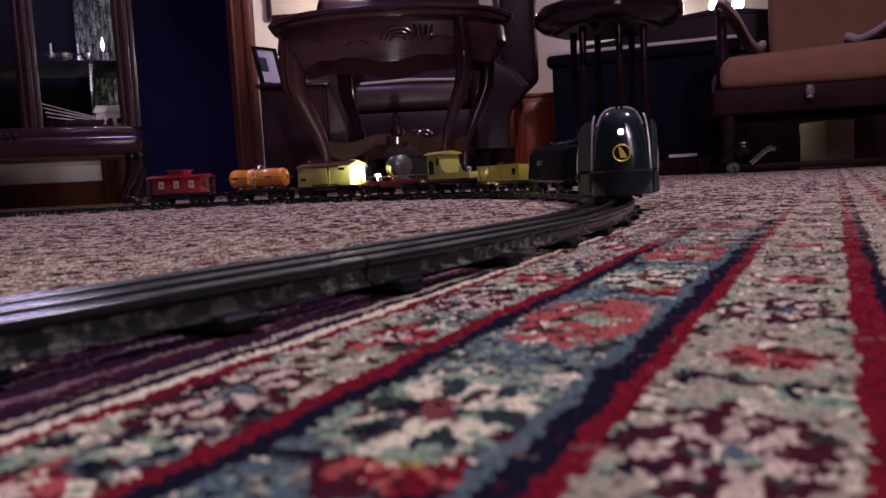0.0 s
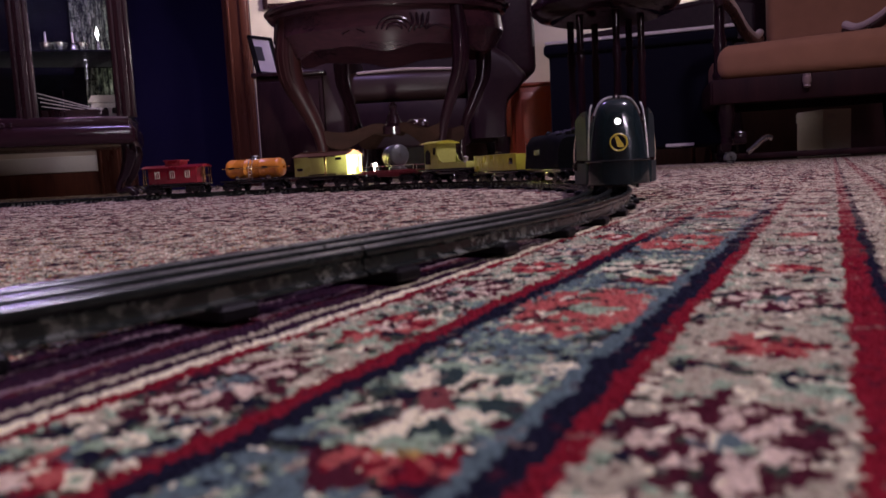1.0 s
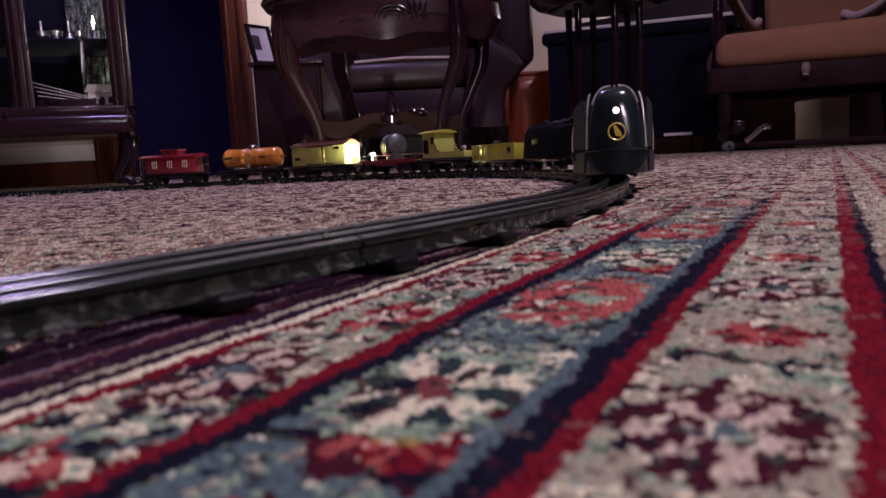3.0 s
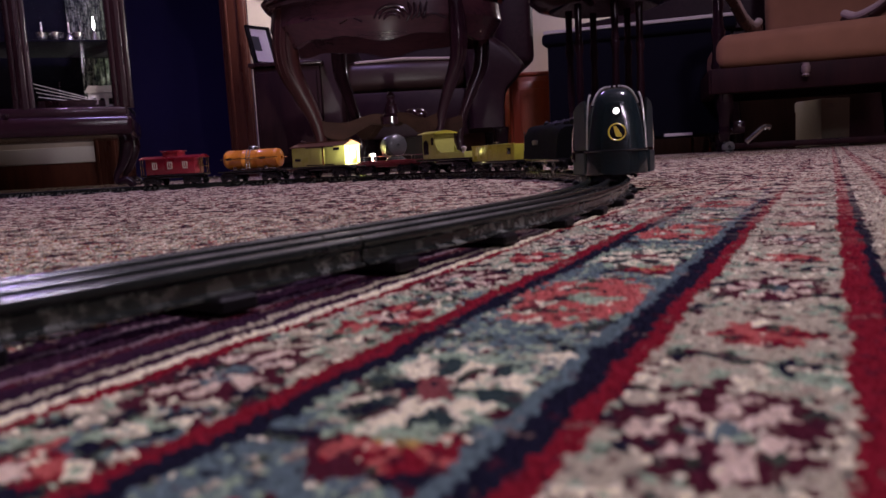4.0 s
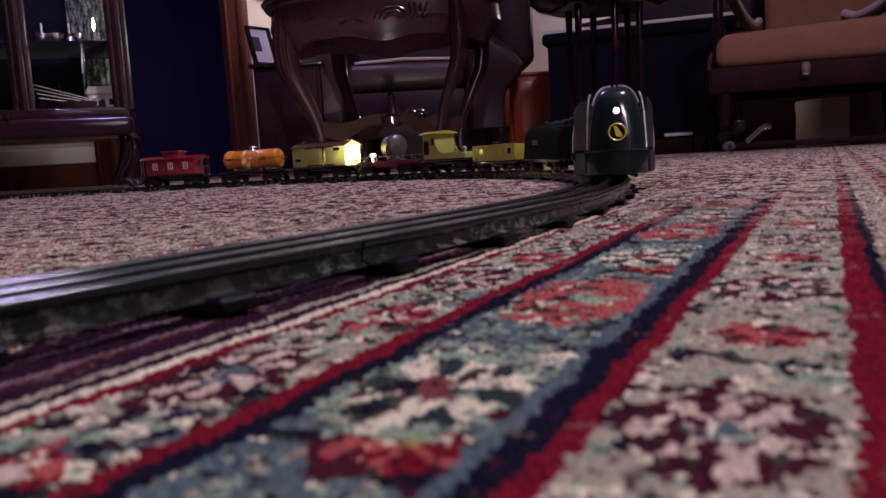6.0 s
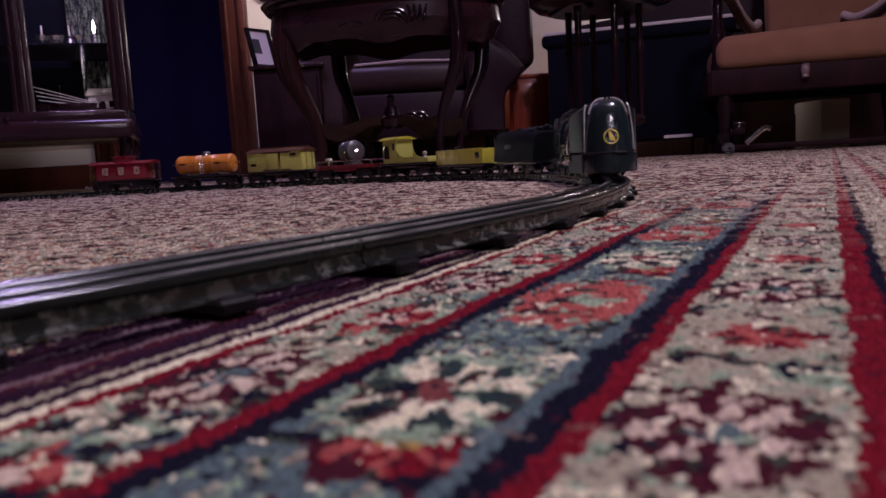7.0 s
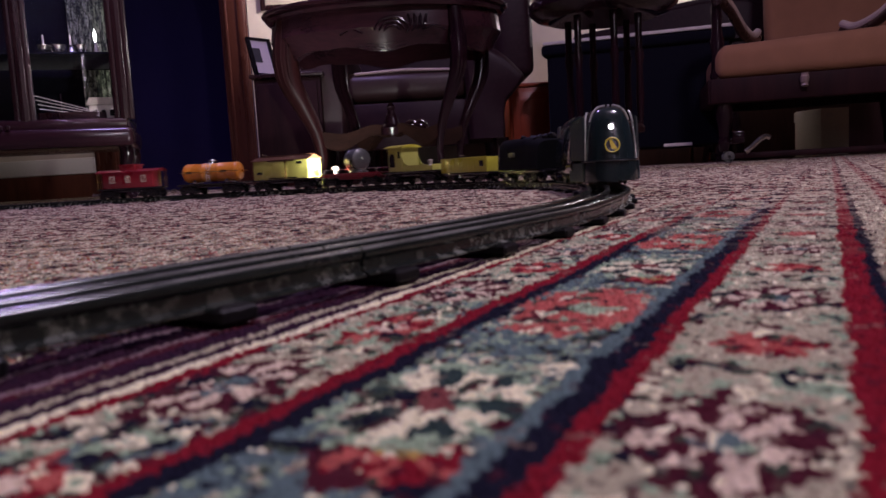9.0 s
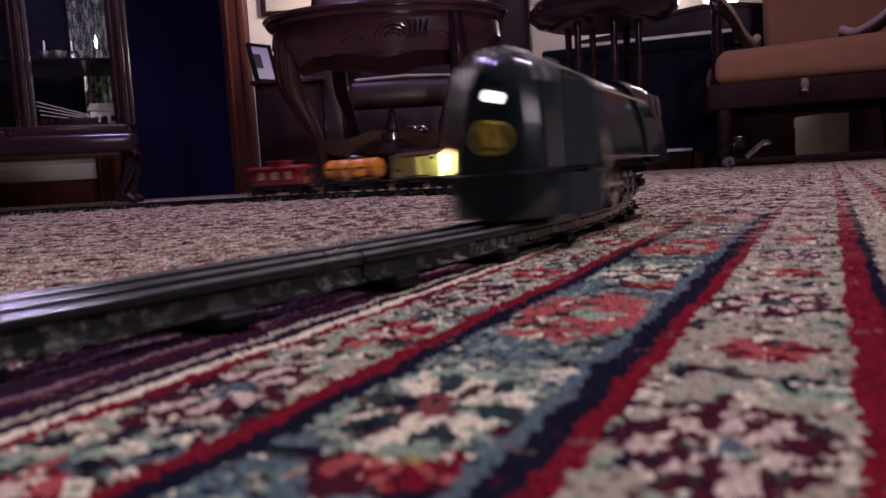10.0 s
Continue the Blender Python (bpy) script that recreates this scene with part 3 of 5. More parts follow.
def caboose(th):
    root = car_base("toy_caboose", th, "red enamelled toy caboose with cream windows and brass end rails")
    L, W = 0.135, 0.050
    part("body", box(B(), L, W, 0.036, 0, 0, 0.030, 0.0012), M_REDP, root)
    bm = B()
    loft(bm, [[Vector((x, y, z)) for y, z in ((-0.029, 0.0655), (-0.0285, 0.067), (-0.014, 0.0715), (0, 0.073), (0.014, 0.0715), (0.0285, 0.067), (0.029, 0.0655))] for x in (-0.084, -0.05, 0, 0.05, 0.084)])
    part("roof", bm, M_REDP, root)
    bm = B()
    box(bm, 0.042, 0.040, 0.012, 0.0, 0, 0.069, 0.001)
    box(bm, 0.050, 0.046, 0.003, 0.0, 0, 0.081, 0.0012)
    part("cupola", bm, M_REDP, root)
    for s in (-1, 1):
        for x in (-0.042, 0.0, 0.042):
            bm = B()
            for q in (-1, 1):
                box(bm, 0.0020, 0.0018, 0.014, q * 0.0055, 0, -0.007, 0.0003)
                box(bm, 0.013, 0.0018, 0.0020, 0, 0, q * 0.007 - 0.001, 0.0003)
            box(bm, 0.0012, 0.0016, 0.014, 0, 0, -0.007, 0)
            w = part("window_frame", bm, M_CREAMP, root, "cream window frame")
            w.location = (x, s * (W / 2 + 0.0006), 0.050)
    for s in (-1, 1):
        bm = B()
        for y in (-0.022, -0.011, 0.011, 0.022):
            tube(bm, [(s * 0.083, y, 0.030), (s * 0.083, y, 0.066)], 0.0010, 6)
        tube(bm, [(s * 0.083, -0.022, 0.046), (s * 0.083, 0.022, 0.046)], 0.0010, 6)
        part("end_railing", bm, M_BRASS, root, "brass end railing")


def tank_car(th):
    root = car_base("toy_tank_car", th, "orange enamelled toy tank car with nickel dome and ladders")
    bm = B()
    r = 0.0215
    turn = pose(0, 0, 0.0545, 0, 90, 0)
    prof = [(0.004, -0.076), (r * 0.6, -0.0745), (r * 0.9, -0.071), (r, -0.066), (r + 0.0006, -0.063), (r, -0.061), (r, -0.022), (r + 0.0005, -0.021), (r, -0.020), (r, 0.020), (r + 0.0005, 0.021), (r, 0.022), (r, 0.061), (r + 0.0006, 0.063), (r, 0.066), (r * 0.9, 0.071), (r * 0.6, 0.0745), (0.004, 0.076)]
    lathe(bm, prof, 28, turn)
    part("tank", bm, M_ORANGE, root)
    part("dome", lathe(B(), [(0.011, 0.073), (0.011, 0.080), (0.0095, 0.083), (0.005, 0.0845), (0.001, 0.085)], 18), M_NICKEL, root, "nickel dome")
    bm = B()
    for s in (-1, 1):
        tube(bm, smooth_path([(-0.077, s * 0.0235, 0.056), (-0.05, s * 0.0245, 0.056), (0.05, s * 0.0245, 0.056), (0.077, s * 0.0235, 0.056)], 3), 0.0010, 6)
    part("hand_rail", bm, M_BRASS, root)
    for s in (-1, 1):
        bm = B()
        for q in (-1, 1):
            tube(bm, smooth_path([(q * 0.0045, s * 0.0255, 0.031), (q * 0.0045, s * 0.0255, 0.058), (q * 0.0045, s * 0.017, 0.076)], 4), 0.0010, 6)
        for z in (0.036, 0.042, 0.048, 0.054, 0.060):
            tube(bm, [(-0.0045, s * 0.0255, z), (0.0045, s * 0.0255, z)], 0.0008, 6)
        part("ladder", bm, M_NICKEL, root, "nickel ladder")
        for x in (-0.045, 0.045):
            w = part("plate", box(B(), 0.016, 0.0012, 0.005, 0, 0, 0, 0.0003), M_BLACK, root, "dark lettering plate")
            w.location = (x - 0.008, s * 0.0220, 0.0535)
        w = part("lettering", box(B(), 0.028, 0.0012, 0.0036, 0, 0, 0, 0.0003), M_ROOF, root, "dark bar of lettering")
        w.matrix_local = pose(0.004, s * 0.0192, 0.0630, s * 38, 0, 0)
    for x in (-0.042, 0.042):
        part("saddle", box(B(), 0.010, 0.034, 0.010, x, 0, 0.029, 0.001), M_NICKEL, root, "nickel saddle")


def box_car(th):
    root = car_base("toy_box_car", th, "yellow enamelled toy box car with brown roof, end lit by searchlight", 0.170, 0.052)
    L, W = 0.150, 0.054
    part("body", box(B(), L, W, 0.040, 0, 0, 0.0295, 0.0010), M_YELLOW, root)
    bm = B()
    loft(bm, [[Vector((x, y, z)) for y, z in ((-0.030, 0.0690), (-0.0295, 0.0705), (-0.012, 0.0765), (0, 0.0785), (0.012, 0.0765), (0.0295, 0.0705), (0.030, 0.0690))] for x in (-0.078, -0.03, 0.03, 0.078)])
    part("roof", bm, M_ROOF, root)
    bm = B()
    extrude_outline(bm, [(-0.027, 0.0695), (-0.012, 0.0757), (0, 0.0776), (0.012, 0.0757), (0.027, 0.0695)], 0.0012, pose(0.0754, 0, 0, 0, 0, 90))
    extrude_outline(bm, [(-0.027, 0.0695), (-0.012, 0.0757), (0, 0.0776), (0.012, 0.0757), (0.027, 0.0695)], 0.0012, pose(-0.0754, 0, 0, 0, 0, 90))
    part("end_gable", bm, M_YELLOW, root)
    part("roof_walk", box(B(), 0.150, 0.008, 0.0018, 0, 0, 0.0785, 0.0004), M_ROOF, root)
    for s in (-1, 1):
        d = part("door", box(B(), 0.040, 0.0016, 0.036, 0, 0, 0, 0.0005), M_YELLOW, root)
        d.location = (0.0, s * (W / 2 + 0.0009), 0.0312)
        h1 = part("door_handle", box(B(), 0.005, 0.0016, 0.036, 0, 0, 0, 0.0005), M_BRASS, d, "bright brass door edge")
        h1.location = (0.016, s * 0.0016, 0)
        for z in (0.0305, 0.0670):
            part("door_track", box(B(), 0.078, 0.0018, 0.0024, 0.006, s * (W / 2 + 0.0016), z, 0.0005), M_BLACK, root, "dark door track")
        for x, z in ((-0.058, 0.041), (0.052, 0.060)):
            part("name_plate", box(B(), 0.016, 0.0014, 0.0055, x, s * (W / 2 + 0.0006), z, 0.0004), M_BLACK, root, "dark plate")
    for x in (0.0772,):
        for y in (-0.012, 0.012):
            part("end_ladder", tube(B(), [(x, y, 0.032), (x, y, 0.068)], 0.0008, 6), M_BRASS, root)
    part("brake_wheel", lathe(B(), [(0.0008, -0.001), (0.006, -0.001), (0.006, 0.001), (0.0008, 0.001)], 14, pose(-0.066, 0.006, 0.083, 0, 0, 0)), M_NICKEL, root)


def searchlight_car(th):
    root = car_base("toy_searchlight_car", th, "red toy flat car carrying a grey searchlight that glows", 0.170, 0.050, 0.031, M_REDP)
    part("deck", box(B(), 0.165, 0.050, 0.003, 0, 0, 0.0312, 0.0008), M_REDP, root)
    part("turntable", lathe(B(), [(0.019, 0.034), (0.019, 0.038), (0.012, 0.040), (0.008, 0.046), (0.008, 0.049)], 20, pose(0.008, 0, 0)), M_GREYP, root)
    bm = B()
    for s in (-1, 1):
        tube(bm, smooth_path([(0.008, s * 0.006, 0.045), (0.008, s * 0.024, 0.047), (0.008, s * 0.0245, 0.062)], 4), 0.0018, 8)
    part("yoke", bm, M_BLACK, root)
    # drum lamp that looks back along the train; its bulb sits deep in the drum
    turn = pose(0.008, 0, 0.062, 0, 0, -24) @ pose(0, 0, 0, 0, -95, 0)
    part("lamp_housing", lathe(B(), [(0.002, -0.0190), (0.0150, -0.0180), (0.0205, -0.0150), (0.0222, -0.010), (0.0225, 0.017), (0.0236, 0.0185), (0.0236, 0.0220), (0.0215, 0.0220), (0.0210, -0.004), (0.0180, -0.0115), (0.002, -0.0150)], 26, turn), M_GREYP, root)
    bm = B()
    for q in range(6):
        a = q * math.pi / 3
        tube(bm, [turn @ Vector((0.0226 * math.cos(a), 0.0226 * math.sin(a), -0.002)), turn @ Vector((0.0230 * math.cos(a), 0.0230 * math.sin(a), 0.013))], 0.0008, 6)
    part("cooling_rib", bm, M_BLACK, root)
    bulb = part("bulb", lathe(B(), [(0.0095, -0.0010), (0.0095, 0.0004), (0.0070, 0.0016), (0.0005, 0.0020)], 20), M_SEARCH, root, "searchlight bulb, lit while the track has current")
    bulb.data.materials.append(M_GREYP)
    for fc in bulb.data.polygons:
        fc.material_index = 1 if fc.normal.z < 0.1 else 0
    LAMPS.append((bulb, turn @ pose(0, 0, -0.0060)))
    bm = B()
    tube(bm, [(-0.062, 0, 0.034), (-0.062, 0, 0.043)], 0.0022, 10)
    box(bm, 0.011, 0.011, 0.007, -0.062, 0, 0.043, 0.002)
    part("brake_stand", bm, M_CREAMP, root, "white post")
    for s in (-1, 1):
        rail_bar(root, [(-0.075, s * 0.023, 0.043), (0.075, s * 0.023, 0.043)], 0.0008, M_NICKEL, "side_rail")
        for x in (-0.075, -0.04, 0.04, 0.075):
            rail_bar(root, [(x, s * 0.023, 0.034), (x, s * 0.023, 0.043)], 0.0009, M_NICKEL, "stanchion")


def work_car(th):
    root = car_base("toy_work_caboose", th, "yellow toy work caboose with cab and low tool bin", 0.165, 0.048)
    W = 0.046
    bm = B()
    box(bm, 0.040, W, 0.044, -0.040, 0, 0.030, 0.001)
    part("cab", bm, M_YELLOW, root)
    bm = B()
    loft(bm, [[Vector((x, y, z)) for y, z in ((-0.028, 0.0735), (-0.012, 0.0775), (0, 0.0785), (0.012, 0.0775), (0.028, 0.0735), (0.026, 0.0725), (-0.026, 0.0725))] for x in (-0.068, -0.040, -0.014)])
    part("cab_roof", bm, M_YELLOW2, root)
    for s in (-1, 1):
        bm = B()
        extrude_outline(bm, [(-0.008, -0.012), (0.008, -0.012), (0.008, 0.006), (0.005, 0.011), (0, 0.013), (-0.005, 0.011), (-0.008, 0.006)], 0.0014)
        w = part("arched_window", bm, M_BLACK, root, "dark arched window")
        w.location = (-0.048, s * (W / 2 + 0.0006), 0.050)
        bm = B()
        extrude_outline(bm, [(-0.003, -0.006), (0.003, -0.006), (0.003, 0.006), (-0.003, 0.006)], 0.0014)
        w = part("small_window", bm, M_BLACK, root, "dark window")
        w.location = (-0.027, s * (W / 2 + 0.0006), 0.060)
    bm = B()
    for s in (-1, 1):
        extrude_outline(bm, [(-0.012, 0.030), (0.068, 0.030), (0.068, 0.037), (0.046, 0.0385), (0.040, 0.040), (0.0, 0.040), (-0.012, 0.044), (-0.019, 0.056), (-0.0195, 0.030)], 0.0016, Matrix.Translation((0, s * (W / 2 - 0.001), 0)))
    box(bm, 0.0016, W, 0.010, 0.067, 0, 0.030, 0.0003)
    part("tool_bin", bm, M_YELLOW, root)
    part("bin_floor", box(B(), 0.078, W - 0.004, 0.003, 0.028, 0, 0.0303, 0.0004), M_BLACK, root)
    part("winch", lathe(B(), [(0.002, 0.033), (0.006, 0.034), (0.003, 0.040), (0.005, 0.047), (0.001, 0.049)], 14, pose(0.038, 0, 0)), M_CREAMP, root, "pale bollard")


def gondola(th):
    root = car_base("toy_gondola", th, "lime yellow toy gondola car", 0.165, 0.050, 0.024)
    L, W, z0, z1 = 0.158, 0.052, 0.0242, 0.049
    for s in (-1, 1):
        bm = B()
        box(bm, L, 0.0016, z1 - z0, 0, s * W / 2, z0, 0.0004)
        box(bm, L, 0.0030, 0.0020, 0, s * W / 2, z1 - 0.001, 0.0005)
        for k in range(9):
            box(bm, 0.0022, 0.0030, z1 - z0 - 0.003, -L / 2 + 0.009 + k * (L - 0.018) / 8, s * W / 2, z0 + 0.001, 0.0005)
        part("side", bm, M_YELLOW2, root)
        bm = B()
        box(bm, 0.0016, W, z1 - z0, s * L / 2, 0, z0, 0.0004)
        part("end", bm, M_YELLOW2, root)
        part("brake_wheel", lathe(B(), [(0.0008, -0.0006), (0.0058, -0.0006), (0.0058, 0.0008), (0.0008, 0.0008)], 14, pose(s * (L / 2 - 0.006), 0.018, z1 + 0.006)), M_NICKEL, root)
        part("brake_post", tube(B(), [(s * (L / 2 - 0.006), 0.018, z1 - 0.012), (s * (L / 2 - 0.006), 0.018, z1 + 0.006)], 0.0008, 6), M_NICKEL, root)
    part("floor_plate", box(B(), L, W - 0.002, 0.002, 0, 0, z0 + 0.0002, 0), M_YELLOW2, root)
    part("plate", box(B(), 0.012, 0.0012, 0.010, L / 2 - 0.016, -W / 2 - 0.0017, z0 + 0.009, 0.0003), M_BLACK, root, "dark plate")


def shell(x, wb, wt, z0, z1, n=24, p=2.6):
    """Cross-section of a rounded casing: half widths at foot and shoulder."""
    pts = []
    for i in range(n + 1):
        a = math.pi * i / n
        c, s = math.cos(a), math.sin(a)
        yy = math.copysign(abs(c) ** (2 / p), c)
        zz = abs(s) ** (2 / p)
        w = wb + (wt - wb) * zz
        pts.append(Vector((x, yy * w, z0 + (z1 - z0) * zz)))
    return pts


SHELL_TURN = 3.0


def locomotive(th):
    root = tagged(new("toy_locomotive"), "black streamlined toy steam locomotive with round nose and lit headlamp", "toy locomotive", "toy train")
    TRAIN.append((root, th))
    nose = 0.125

    def lean(x, z):
        """The nose slopes back as it rises."""
        return x - 0.15 * max(0.0, z - 0.040) * max(0.0, min(1.0, (x - nose + 0.070) / 0.045))

    # upper casing
    bm = B()
    secs = [shell(nose - x, wb, wt, 0.0346, z1, 28, p) for x, wb, wt, z1, p in (
        (0.0000, 0.0060, 0.0046, 0.0700, 2.8), (0.0008, 0.0118, 0.0092, 0.0764, 3.0), (0.0025, 0.0174, 0.0142, 0.0812, 3.2), (0.0055, 0.0212, 0.0176, 0.0846, 3.4), (0.0100, 0.0233, 0.0196, 0.0864, 3.5),
        (0.0180, 0.0246, 0.0208, 0.0870, 3.5), (0.0450, 0.0255, 0.0214, 0.0870, 3.4), (0.0750, 0.0262, 0.0218, 0.0866, 3.2), (0.1500, 0.0265, 0.0220, 0.0852, 2.9), (0.1800, 0.0268, 0.0222, 0.0856, 2.9))]
    loft(bm, secs)
    for v in bm.verts:
        v.co.x = lean(v.co.x, v.co.z)
    part("casing", bm, M_LOCO, root)
    # pilot apron under the seam, down to just over the rails
    bm = B()
    secs = []
    for x, w in ((nose + 0.0014, 0.005), (nose + 0.0008, 0.0108), (nose - 0.0006, 0.0160), (nose - 0.0030, 0.0200), (nose - 0.0070, 0.0232), (nose - 0.0120, 0.0250), (nose - 0.0200, 0.0260), (nose - 0.0400, 0.0262)):
        secs.append([Vector((x + (0.0016 if z < 0.02 else 0), y, z)) for y, z in ((-w, 0.0346), (-w * 1.03, 0.0170), (-w * 1.01, 0.0154), (-w * 0.5, 0.0150), (w * 0.5, 0.0150), (w * 1.01, 0.0154), (w * 1.03, 0.0170), (w, 0.0346))])
    loft(bm, secs)
    part("pilot_apron", bm, M_LOCO, root)
    bead = [(x, w) for x, w in ((nose - 0.0400, 0.0264), (nose - 0.0200, 0.0262), (nose - 0.0120, 0.0252), (nose - 0.0070, 0.0234), (nose - 0.0030, 0.0202), (nose - 0.0006, 0.0162), (nose + 0.0010, 0.0108), (nose + 0.0016, 0.0050))]
    part("seam_bead", tube(B(), [(x, -w, 0.0348) for x, w in bead] + [(x, w, 0.0348) for x, w in bead[::-1]], 0.0009, 6), M_BLACK, root)
    # flat wings that sweep back on both sides of the nose, in two tiers
    for s in (-1, 1):
        bm = B()
        extrude_outline(bm, [(0.0, 0.0362), (-0.034, 0.0362), (-0.034, 0.0700), (-0.026, 0.0742), (-0.012, 0.0768), (-0.002, 0.0772)], 0.0022, pose(nose - 0.0120, s * 0.0240, 0, 0, 0, -s * 15))
        bmesh.ops.bevel(bm, geom=bm.edges[:], offset=0.0005, segments=2, affect="EDGES")
        part("side_wing", bm, M_WING, root)
        bm = B()
        extrude_outline(bm, [(0.002, 0.0158), (-0.036, 0.0158), (-0.036, 0.0336), (0.0, 0.0336)], 0.0026, pose(nose - 0.0120, s * 0.0258, 0, 0, 0, -s * 13))
        bmesh.ops.bevel(bm, geom=bm.edges[:], offset=0.0005, segments=2, affect="EDGES")
        part("cylinder_skirt", bm, M_WING, root)
        part("grab_iron", tube(B(), smooth_path([(nose - 0.046, s * 0.0325, 0.062), (nose - 0.050, s * 0.0345, 0.050), (nose - 0.054, s * 0.0350, 0.036), (nose - 0.054, s * 0.0335, 0.030)], 4), 0.0008, 6), M_NICKEL, root, "bright bent grab iron")
    # beaded brow over the nose
    bm = B()
    for q in range(33):
        a = math.pi * (0.20 + 0.60 * q / 32)
        c, sn = math.cos(a), math.sin(a)
        zz = abs(sn) ** (2 / 3.5)
        yy = math.copysign(abs(c) ** (2 / 3.5), c) * (0.0233 + (0.0196 - 0.0233) * zz)
        z = 0.0346 + 0.0522 * zz + 0.0008 * sn
        bmesh.ops.create_icosphere(bm, subdivisions=1, radius=0.0010, matrix=Matrix.Translation((lean(nose - 0.0088, z), yy * 1.004, z)))
    part("brow_beading", bm, M_BEAD, root, "beaded edge with its glints painted in")
    # ribs down the nose
    for s in (-1, 1):
        pts = [(lean(nose - x, z), s * y, z) for x, y, z in ((0.0140, 0.0200, 0.0822), (0.0120, 0.0218, 0.0760), (0.0108, 0.0232, 0.0600), (0.0108, 0.0242, 0.0362))]
        part("nose_rib", tube(B(), smooth_path(pts, 5), 0.0008, 8), M_BEAD, root, "rib with its highlight painted in")
    turn = pose(lean(nose - 0.0024, 0.0667), 0, 0.0667, 0, 80, 0)
    part("headlamp_rim", lathe(B(), [(0.0036, -0.006), (0.0046, -0.006), (0.0046, 0.0020), (0.0042, 0.0026), (0.0037, 0.0024)], 20, turn, ring=True), M_BLACK, root)
    lens = part("headlamp_lens", lathe(B(), [(0.0035, -0.0006), (0.0035, 0.0002), (0.0030, 0.0008), (0.0016, 0.0013), (0.0003, 0.0014)], 18), M_LENS, root, "headlamp lens, lit while the track has current")
    lens.data.materials.append(M_NICKEL)
    for fc in lens.data.polygons:
        fc.material_index = 1 if fc.normal.z < -0.5 else 0
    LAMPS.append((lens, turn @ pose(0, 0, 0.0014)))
    turn = pose(lean(nose - 0.0002, 0.0494), 0, 0.0494, 0, 81.5, 0)
    part("badge", lathe(B(), [(0.0020, -0.002), (0.0073, -0.002), (0.0073, 0.0010), (0.0069, 0.0013), (0.0001, 0.0013)], 28, turn), M_BLACK, root, "round black and yellow badge")
    part("badge_ring", lathe(B(), [(0.0062, 0.0012), (0.0073, 0.0012), (0.0074, 0.0018), (0.0068, 0.0022), (0.0062, 0.0018)], 28, turn, ring=True), M_BADGE, root, "yellow ring")
    # plain wedge inside the ring
    bm = B()
    extrude_outline(bm, [(-0.0050, 0.0006), (-0.0046, 0.0028), (0.0036, 0.0010), (0.0044, -0.0036), (0.0026, -0.0040)], 0.0010, turn @ pose(0, 0, 0.0016, 90, 0, 0))
    part("badge_mark", bm, M_BADGE, root, "plain yellow wedge")
    # roof line: cowl, stack hood and whistle
    bm = B()
    loft(bm, [shell(nose - 0.030, 0.006, 0.004, 0.084, 0.0882, 8), shell(nose - 0.045, 0.0085, 0.006, 0.083, 0.0895, 8), shell(nose - 0.070, 0.0085, 0.006, 0.082, 0.0890, 8), shell(nose - 0.080, 0.006, 0.004, 0.082, 0.0875, 8)])
    part("stack_cowl", bm, M_LOCO, root)
    bm = B()
    loft(bm, [shell(nose - 0.095, 0.009, 0.006, 0.083, 0.0872, 8), shell(nose - 0.115, 0.010, 0.007, 0.082, 0.0882, 8), shell(nose - 0.145, 0.010, 0.007, 0.081, 0.0870, 8)])
    part("dome_casing", bm, M_LOCO, root)
    for s in (-1, 1):
        part("hand_rail", tube(B(), smooth_path([(nose - 0.020, s * 0.0275, 0.074), (nose - 0.06, s * 0.0280, 0.073), (nose - 0.172, s * 0.0282, 0.072)], 4), 0.0009, 6), M_NICKEL, root, "nickel hand rail")
        part("running_board", box(B(), 0.130, 0.0065, 0.0022, nose - 0.125, s * 0.0285, 0.0395, 0.0006), M_LOCO, root)
    # cab
    bm = B()
    loft(bm, [shell(nose - 0.178, 0.0285, 0.0225, 0.0360, 0.0880, 24, 3.2), shell(nose - 0.190, 0.0290, 0.0235, 0.0360, 0.0890, 24, 3.2), shell(nose - 0.236, 0.0290, 0.0235, 0.0360, 0.0885, 24, 3.2)])
    part("cab", bm, M_LOCO, root)
    for s in (-1, 1):
        for x in (-0.200, -0.217):
            w = part("cab_window", box(B(), 0.012, 0.0012, 0.013, 0, 0, 0, 0.0005), M_GREYP, root, "grey cab window")
            w.matrix_local = pose(nose + x, s * 0.0272, 0.066, s * 7, 0, 0)
    # frame, drivers, rods
    part("frame", box(B(), 0.215, 0.022, 0.016, nose - 0.120, 0, 0.0215, 0.001), M_BLACK, root)
    for x in (-0.085, -0.122, -0.159):
        wheelset(root, nose + x, RAIL_TOP + 0.0165, 0.0165, 0.0318, M_BLACK, "driver_wheelset")
    for x, r in ((-0.030, 0.008), (-0.050, 0.008), (-0.195, 0.009), (-0.215, 0.009)):
        wheelset(root, nose + x, RAIL_TOP + r, r, 0.0318, M_BLACK, "pilot_wheelset" if x > -0.1 else "trailing_wheelset")
    for s in (-1, 1):
        part("side_rod", box(B(), 0.080, 0.0016, 0.0036, nose - 0.122, s * 0.0232, 0.0235, 0.0006), M_NICKEL, root, "nickel side rod")
        part("main_rod", tube(B(), [(nose - 0.060, s * 0.0255, 0.031), (nose - 0.122, s * 0.0250, 0.0260)], 0.0014, 6), M_NICKEL, root, "nickel main rod")
        bm = B()
        tube(bm, [(nose - 0.040, s * 0.0265, 0.031), (nose - 0.066, s * 0.0265, 0.031)], 0.0072, 14)
        part("cylinder", bm, M_BLACK, root)
